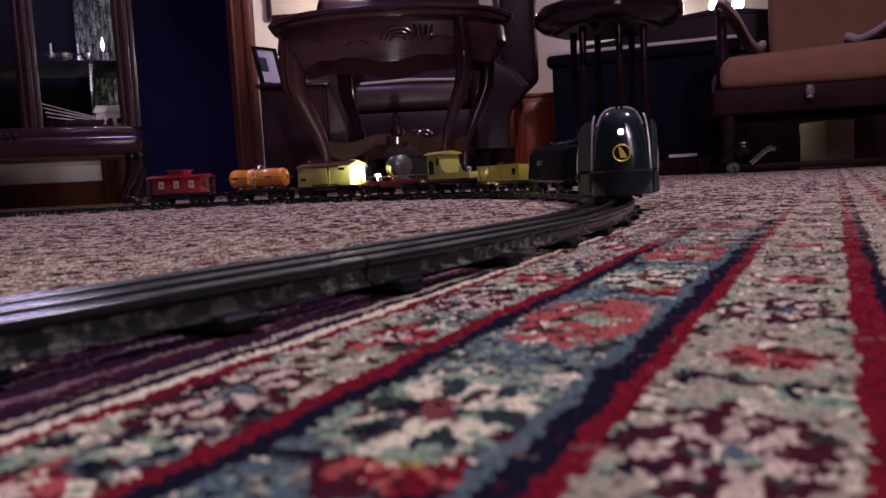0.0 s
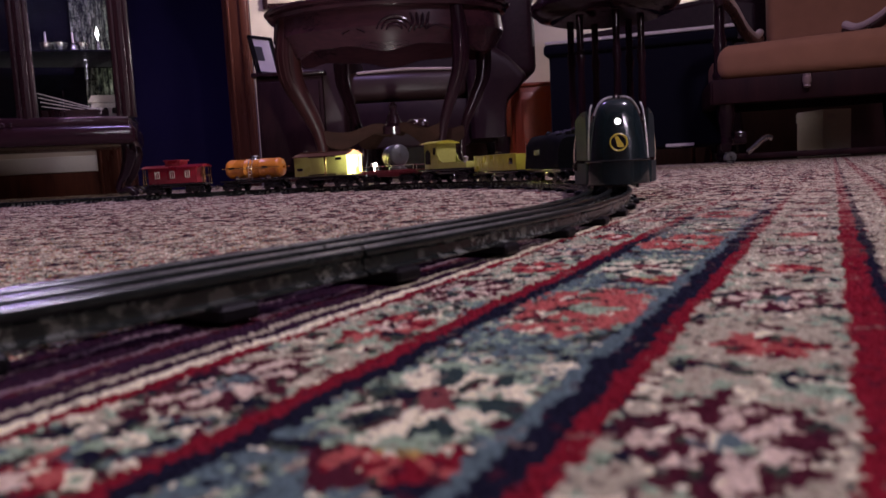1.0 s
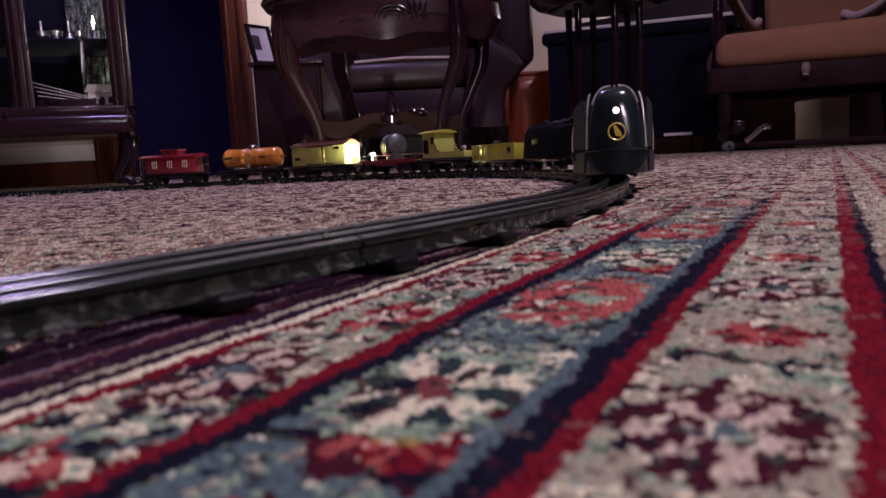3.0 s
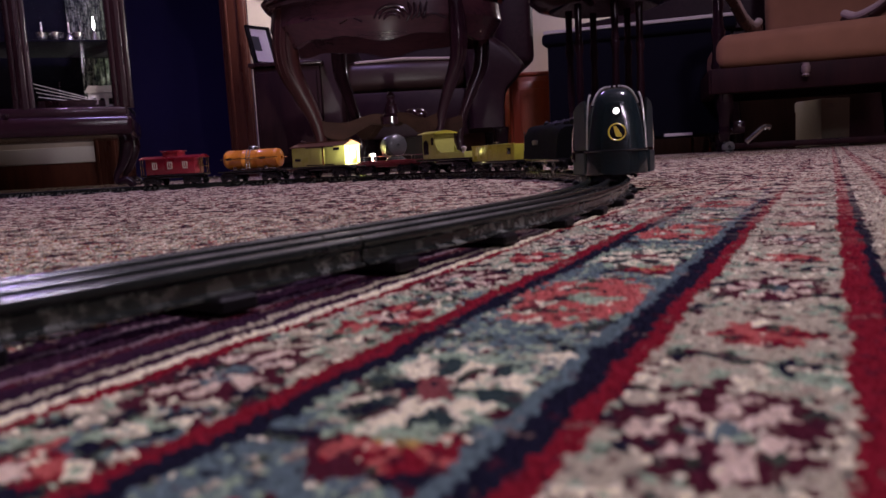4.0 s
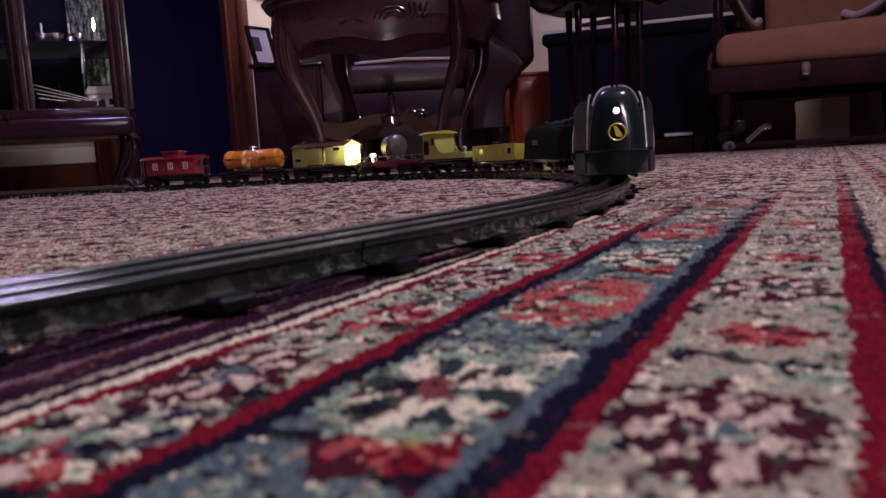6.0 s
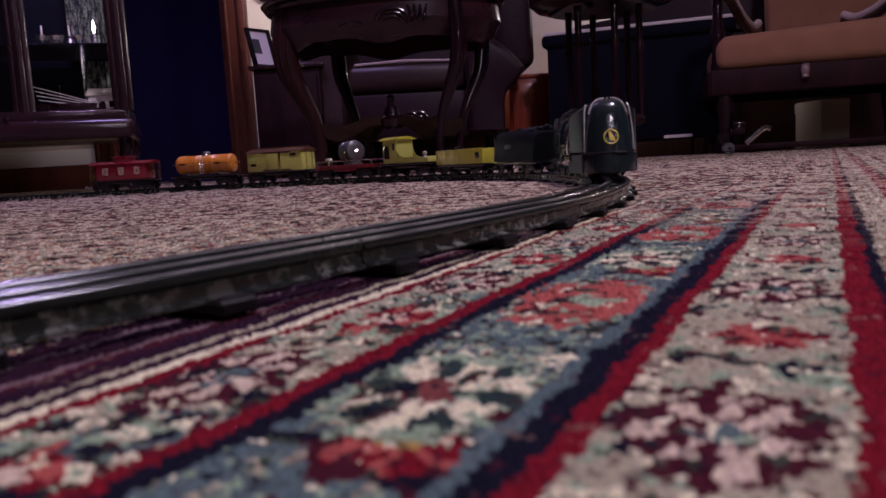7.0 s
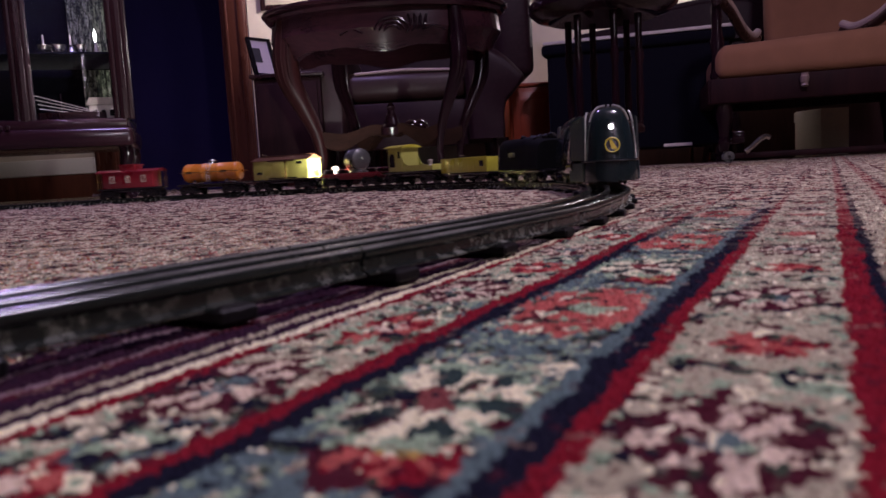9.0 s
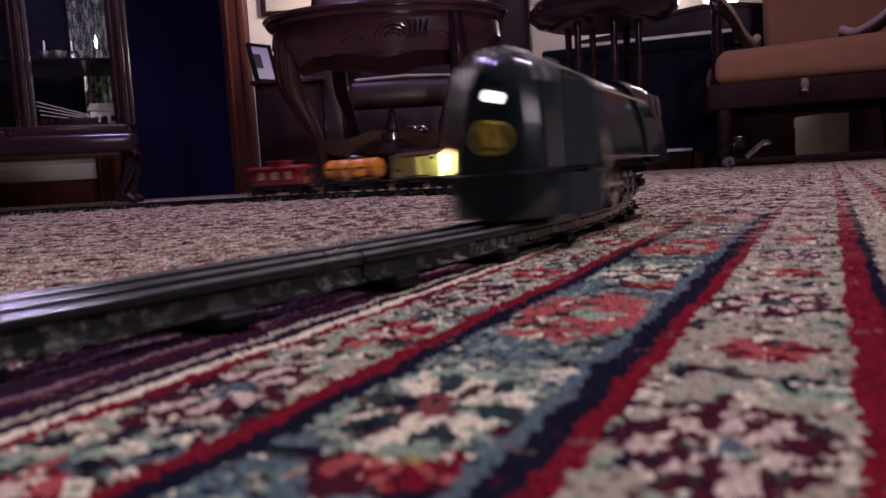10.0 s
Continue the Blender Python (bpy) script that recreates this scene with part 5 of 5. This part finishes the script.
def curio_cabinet():
    root = thing("curio_cabinet", CAB.translation, CAB_TURN, "dark mahogany curio cabinet with curved glass and cabriole legs", "cabinet")
    # base moulding with a rounded lip
    bm = B()
    box(bm, 0.96, 0.44, 0.062, -0.47, 0.20, 0.165, 0.018, None, 4)
    box(bm, 0.93, 0.41, 0.030, -0.47, 0.20, 0.225, 0.008)
    part("base", bm, M_MAHOGX, root)
    # carved edging
    bm = B()
    for k in range(14):
        bmesh.ops.create_icosphere(bm, subdivisions=1, radius=0.009, matrix=Matrix.Translation((-0.60 + k * 0.020, -0.020, 0.232)))
    part("beading", bm, M_WALNUT, root, "carved beading")
    for x in (-0.012, -0.292, -0.93):
        bm = B()
        for q, w in ((0.0, 0.018), (-0.020, 0.012), (0.018, 0.011)):
            tube(bm, [(x + q, 0.012, 0.25), (x + q, 0.012, 1.55)], w, 10)
        part("stile", bm, M_WALNUT, root)
    part("back_panel", box(B(), 0.93, 0.014, 1.30, -0.47, 0.395, 0.25, 0), M_NAVYCLOTH, root)
    part("side_panel", box(B(), 0.014, 0.36, 1.30, -0.93, 0.20, 0.25, 0), M_DULL, root)
    part("crown", box(B(), 0.99, 0.45, 0.10, -0.47, 0.20, 1.55, 0.02), M_MAHOGX, root)
    for i, (x0, x1) in enumerate(((-0.91, -0.315), (-0.270, -0.035))):
        # panes bow gently outwards
        bm = B()
        rows = []
        for k in range(9):
            q = k / 8
            x = x0 + (x1 - x0) * q
            y = 0.006 - 0.020 * math.sin(math.pi * q)
            rows.append([Vector((x, y, 0.256)), Vector((x, y, 1.55)), Vector((x, y + 0.003, 1.55)), Vector((x, y + 0.003, 0.256))])
        loft(bm, rows)
        p = part("pane", bm, M_GLASS, root, "clear glass pane")
        p.visible_shadow = False
    p = part("side_pane", box(B(), 0.003, 0.34, 1.29, 0.0, 0.20, 0.256), M_GLASS, root, "clear glass pane")
    p.visible_shadow = False
    part("shelf", box(B(), 0.88, 0.34, 0.006, -0.47, 0.20, 0.457, 0.001), M_NAVYCLOTH, root)
    for x, y in ((-0.030, 0.03), (-0.90, 0.03), (-0.030, 0.37), (-0.90, 0.37)):
        s = 1 if x > -0.4 else -1
        bm = B()
        cabriole(bm, (x + s * 0.004, y, 0.0), (x + s * 0.012, y, 0.145), (x, y, 0.185), 0.019)
        part("leg", bm, M_MAHOG, root)
    # what stands inside
    for x in (-0.245, -0.165):
        c = thing("candlestick", CAB @ Vector((x, 0.16, 0.4632)), 0, "silver candlestick with white candle in the cabinet", "candlestick", "candlesticks in the cabinet")
        part("stem", lathe(B(), [(0.022, 0.0), (0.020, 0.006), (0.006, 0.012), (0.005, 0.030), (0.011, 0.036), (0.006, 0.042)], 16), M_NICKEL, c)
        part("candle", lathe(B(), [(0.0030, 0.040), (0.0030, 0.072), (0.001, 0.076)], 12), M_CREAMP, c, "white candle")
    for x, r in ((-0.235, 0.020), (-0.195, 0.024), (-0.13, 0.022)):
        c = thing("silver_cup", CAB @ Vector((x, 0.09, 0.4632)), 0, "small silver cup on the cabinet shelf", "cup", "silver cups in the cabinet")
        part("cup_body", lathe(B(), [(r * 0.6, 0.0), (r * 0.3, 0.006), (r * 0.8, 0.014), (r, 0.030), (r * 0.92, 0.030), (r * 0.2, 0.014)], 20), M_NICKEL, c)
    house = thing("model_house", CAB @ Vector((-0.085, 0.17, 0.2552)), CAB_TURN, "small tan model house in the cabinet", "model")
    part("walls", box(B(), 0.085, 0.06, 0.055, 0, 0, 0, 0.001), M_CARTON, house)
    part("roof", extrude_outline(B(), [(-0.05, 0.055), (0.05, 0.055), (0.04, 0.078), (-0.04, 0.078)], 0.075), M_CREAMP, house)
    for x in (-0.025, 0.0, 0.025):
        part("window", box(B(), 0.012, 0.003, 0.020, x, -0.0305, 0.018, 0), M_BLACK, house)
    ship = thing("ship_rigging", CAB @ Vector((-0.175, 0.12, 0.2552)), CAB_TURN, "model ship with pale rigging in the cabinet", "model ship")
    bm = B()
    loft(bm, [[Vector((x, y * w, z)) for y, z in ((-1, 0.030), (-0.7, 0.010), (0, 0.0), (0.7, 0.010), (1, 0.030))] for x, w in ((-0.10, 0.006), (-0.06, 0.020), (0.04, 0.022), (0.10, 0.004))])
    part("hull", bm, M_WALNUT, ship)
    for k in range(4):
        part("spar", tube(B(), [(-0.105 + 0.004 * k, -0.01, 0.085 - 0.014 * k), (0.08, -0.01, 0.028 - 0.004 * k)], 0.0014, 6), M_LINEN, ship)
    part("mast", tube(B(), [(-0.03, 0, 0.0), (-0.03, 0, 0.09)], 0.0018, 6), M_WALNUT, ship)
    low = thing("lace_drape", CAB @ Vector((-0.105, 0.345, 0.2552)), CAB_TURN, "pale green lace standing on the cabinet floor", "lace", "lace in the cabinet")
    bm = B()
    loft(bm, [[Vector((x, y, 0.0)), Vector((x, y, 0.196)), Vector((x, y + 0.002, 0.196)), Vector((x, y + 0.002, 0.0))] for x, y in [(-0.055 + 0.13 * k / 20, 0.005 * math.sin(k * 1.9)) for k in range(21)]])
    part("lace", bm, M_LACE, low)
    drape = thing("lace_drape", CAB @ Vector((-0.115, 0.34, 0.47)), CAB_TURN, "pale green lace hanging inside the cabinet", "lace", "lace in the cabinet")
    bm = B()
    secs = []
    for k in range(25):
        x = -0.075 + 0.15 * k / 24
        y = 0.006 * math.sin(k * 1.7) + 0.003 * math.sin(k * 0.6)
        secs.append([Vector((x, y, -0.0066)), Vector((x, y, 0.35)), Vector((x, y + 0.002, 0.35)), Vector((x, y + 0.002, -0.0066))])
    loft(bm, secs)
    part("lace", bm, M_LACE, drape)
    # glowing shape added for a lamp's glint in the cabinet glass
    lamp = thing("cabinet_glint", CAB @ Vector((-0.085, 0.10, 0.4632)), 0, "small glowing shape added for a glint in the cabinet", "lamp")
    part("stem", lathe(B(), [(0.016, 0.0), (0.006, 0.008), (0.004, 0.04)], 12), M_NICKEL, lamp)
    part("bulb", lathe(B(), [(0.001, 0.040), (0.0030, 0.048), (0.0060, 0.059), (0.0030, 0.071), (0.0006, 0.082)], 10), M_BULB, lamp, "bright pointed shape for the glint")


def side_cabinet():
    root = thing("side_cabinet", (-0.56, 3.15, 0), 0, "small dark side cabinet holding a framed photo", "cabinet")
    part("carcass", box(B(), 0.26, 0.32, 0.40, 0, 0, 0.028, 0.004), M_DULL, root)
    part("top_board", box(B(), 0.29, 0.35, 0.016, 0, 0, 0.4285, 0.004), M_WALNUT, root)
    d = part("door", box(B(), 0.235, 0.012, 0.35, 0, -0.166, 0.055, 0.003), M_DULL, root)
    part("knob", lathe(B(), [(0.004, 0.0), (0.008, 0.01), (0.006, 0.016), (0.001, 0.017)], 12, pose(0.09, -0.172, 0.24, 90, 0, 0)), M_BRASS, d)
    for x in (-0.10, 0.10):
        for y in (-0.13, 0.13):
            part("foot", lathe(B(), [(0.012, 0.0), (0.018, 0.015), (0.014, 0.029)], 10, pose(x, y, 0)), M_DULL, root)
    ph = thing("photo_frame", (-0.650, 3.06, 0.4447), 48, "black framed photograph standing on the side cabinet", "photo frame")
    m = pose(0, 0, 0, -17, 0, 0)
    bm = B()
    for s in (-1, 1):
        box(bm, 0.018, 0.012, 0.165, s * 0.049, 0, 0, 0.002, m)
        box(bm, 0.116, 0.012, 0.012, 0, 0, 0.0765 + s * 0.0765, 0.002, m)
    part("frame", bm, M_BLACK, ph)
    part("mount", box(B(), 0.098, 0.004, 0.148, 0, 0.002, 0.008, 0, m), M_WHITE, ph, "white mount")
    part("print", box(B(), 0.034, 0.002, 0.060, -0.020, -0.0012, 0.060, 0, m), M_GREYP, ph, "grey print")


def wall_picture(x, z, w, hgt):
    root = thing("wall_picture", (x, WALL_Y - 0.012, z), 0, "faded print in a dark frame on the wall", "picture", "pictures on the wall")
    bm = B()
    for s in (-1, 1):
        box(bm, 0.028, 0.022, hgt, s * (w / 2 - 0.014), 0, 0, 0.005)
        box(bm, w - 0.056, 0.022, 0.028, 0, 0, (hgt - 0.028) * (s + 1) / 2, 0.005)
    part("frame", bm, M_WALNUT, root)
    part("print", box(B(), w - 0.05, 0.006, hgt - 0.05, 0, 0.004, 0.025), M_PRINT, root, "mottled beige print")


def lamp_on_stand(x, y, shade):
    root = thing("added_lamp", (x, y, 0), 0, "lit lamp with white shade on a stand, added to brighten the room", "lamp", "table lamps")
    part("stand", lathe(B(), [(0.12, 0.0), (0.12, 0.012), (0.02, 0.03), (0.018, 0.58), (0.14, 0.60), (0.14, 0.616)], 24), M_MAHOG, root)
    part("base", lathe(B(), [(0.06, 0.6162), (0.06, 0.63), (0.03, 0.66), (0.05, 0.74), (0.02, 0.82), (0.01, 0.88)], 24), M_MAHOG, root)
    bm = B()
    lathe(bm, [(0.13, 0.86), (0.08, 1.06), (0.078, 1.06), (0.128, 0.86)], 28, ring=True)
    part("shade", bm, shade, root, "glowing white shade")


def twin_lamp(x, y):
    root = thing("twin_lamp", (x, y, 0), 0, "small lamp with two lit glass globes on a dark stand", "lamp")
    part("stand", lathe(B(), [(0.11, -0.0155), (0.11, 0.0), (0.02, 0.018), (0.016, 0.60), (0.03, 0.64), (0.014, 0.68), (0.010, 0.76)], 24), M_MAHOG, root)
    for s in (-1, 1):
        part("arm", tube(B(), smooth_path([(0, 0, 0.745), (s * 0.03, 0, 0.760), (s * 0.056, 0, 0.775), (s * 0.060, 0, 0.815)], 4), 0.005, 8), M_BRASS, root, "brass arm")
        part("globe", lathe(B(), [(0.006, 0.814), (0.020, 0.822), (0.029, 0.842), (0.024, 0.862), (0.010, 0.873), (0.001, 0.875)], 20, pose(s * 0.060, 0, 0)), M_BULB, root, "glowing glass globe")


def wall_socket(x, z):
    root = thing("wall_socket", (x, WALL_Y - 0.0555, z), 0, "white wall socket on the dark added panel", "socket")
    part("plate", box(B(), 0.062, 0.006, 0.050, 0, -0.003, 0, 0.002), M_WHITE, root)
    for s in (-1, 1):
        part("outlet", lathe(B(), [(0.003, 0.0), (0.011, 0.0), (0.011, 0.002), (0.003, 0.002)], 14, pose(s * 0.014, -0.006, 0.025, 90, 0, 0)), M_GREYP, root, "grey outlet")


def pendant_lamp(x, y):
    root = thing("pendant_lamp", (x, y, 0), 0, "unseen hanging lamp added over the rug, with dark metal shade", "lamp", "hanging lamps")
    part("shade", lathe(B(), [(0.24, 2.115), (0.23, 2.16), (0.12, 2.23), (0.03, 2.25), (0.026, 2.245), (0.116, 2.222), (0.225, 2.155), (0.236, 2.115)], 32, ring=True), M_BLACK, root)
    part("cord", tube(B(), [(0, 0, 2.24), (0, 0, 2.598)], 0.004, 8), M_BLACK, root)
    part("rose", lathe(B(), [(0.05, 2.575), (0.05, 2.59), (0.03, 2.5995)], 20), M_BRASS, root)


def carton():
    root = thing("cardboard_carton", (1.785, 3.45, -0.0155), 6, "pale grey cardboard carton under the armchair", "box")
    part("body", box(B(), 0.135, 0.20, 0.225, 0.0, 0, 0.0, 0.003), M_CARTON, root)
    part("label", box(B(), 0.030, 0.0015, 0.020, -0.028, -0.1012, 0.185), M_LINEN, root, "white paper label")


def rug_fringe():
    root = thing("rug_fringe", (0, 0, 0), 0, "cream cotton fringe along the rug's far edge", "fringe")
    bm = B()
    rng = random.Random(8)
    for k in range(420):
        x = -2.28 + k * 0.0099
        l = rng.uniform(0.05, 0.08)
        tube(bm, [(x, 3.398, -0.004), (x + rng.uniform(-0.01, 0.01), 3.40 + l * 0.5, -0.010), (x + rng.uniform(-0.015, 0.015), 3.40 + l, -0.0135)], 0.0022, 4)
    tagged(part("strands", bm, M_LINEN, root), "", "", "", "stuff")


def lace_material():
    """Openwork: pale threads over dark gaps, in hanging columns."""
    n = Nodes("green_lace")
    mp = n.t.nodes.new("ShaderNodeMapping")
    n.put(mp.inputs[0], n.coord())
    mp.inputs["Scale"].default_value = (1, 1, 0.22)
    cols, spots = n.noise(mp.outputs[0], 95, 4, 0.7), n.noise(n.coord(), 130, 4, 0.7)
    f = n.m("ADD", n.m("MULTIPLY", cols, 0.6), n.m("MULTIPLY", spots, 0.4))
    col = n.ramp(f, [(0.44, (0.012, 0.014, 0.016)), (0.50, (0.10, 0.12, 0.08)), (0.56, (0.26, 0.29, 0.20)), (0.64, (0.46, 0.48, 0.38))])
    n.bump(f, 0.5, 0.002)
    n.set(Base_Color=col, Roughness=0.8, Specular_IOR_Level=0.2)
    return n.mat


M_LACE = lace_material()
M_PRINT = paint("mottled_print", (0.40, 0.34, 0.26), 0.6, 0.0, 0.3, 30, 0.05)
M_BOSS = wood("pale_boss_wood", (0.16, 0.11, 0.10), (0.34, 0.25, 0.22), 0.3)
M_SHADE = glow("lamp_shade_glow", (1.0, 0.88, 0.76), 9)
M_BRIGHT = glow("added_lamp_glow", (1.0, 0.86, 0.98), 24)
M_CARTON = paint("cardboard", (0.70, 0.64, 0.54), 0.8, 0.0, 0.1, 20, 0.1)
oval_table()
pedestal_stool()
brown_armchair()
tan_armchair()
settee()
low_bookcase()
curio_cabinet()
side_cabinet()
wall_picture(-0.72, 0.925, 0.31, 0.40)
wall_picture(-0.38, 0.96, 0.22, 0.30)
twin_lamp(1.50, 3.88)
wall_socket(1.975, 0.178)
# hidden behind the oval table, added to brighten the cream wall
lamp_on_stand(-0.36, 3.86, M_SHADE)
# unseen behind the camera, added to light the locomotive's front
lamp_on_stand(0.65, -1.20, M_BRIGHT)
# housings for the two overhead lights, both out of view
pendant_lamp(-0.70, 1.75)
pendant_lamp(0.90, 0.35)
carton()
rug_fringe()


def motions():
    """The train backs up, waits, and comes forward."""
    times = [0.0, 6.2] + [6.3 + 0.1 * k for k in range(14)] + [8.45] + [8.55 + 0.05 * k for k in range(30)]
    times = [t for t in times if t < 9.99] + [10.0]
    for ob, s in TRAIN:
        pull = 0.078 * max(0.0, min(1.0, (1.10 - s) / 1.08))
        walk(ob, [(t, rail_pose(s + shift(t) - pull * slack(t), RAIL_TOP * (1 - ob.scale.z))) for t in times])
    fine = [0.0, 6.3] + [6.3 + k / 30 for k in range(1, 39)] + [8.5] + [8.5 + k / 30 for k in range(1, 45)] + [10.0]
    for ob, r, at in WHEELS:
        turn, last, rows = 0.0, 0.0, []
        for t in fine:
            step = math.degrees((last - shift(t)) / r)
            turn, last = turn + max(-85, min(85, step)), shift(t)
            rows.append((t, pose(*at, 0, turn, 0)))
        walk(ob, rows)
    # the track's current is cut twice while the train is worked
    # turning the lamps' dull side out stands in for their going dark
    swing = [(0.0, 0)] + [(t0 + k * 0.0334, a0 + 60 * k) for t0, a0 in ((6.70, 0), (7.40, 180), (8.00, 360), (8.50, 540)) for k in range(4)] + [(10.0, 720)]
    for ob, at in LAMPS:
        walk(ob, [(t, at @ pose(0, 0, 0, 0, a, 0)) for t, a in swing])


motions()
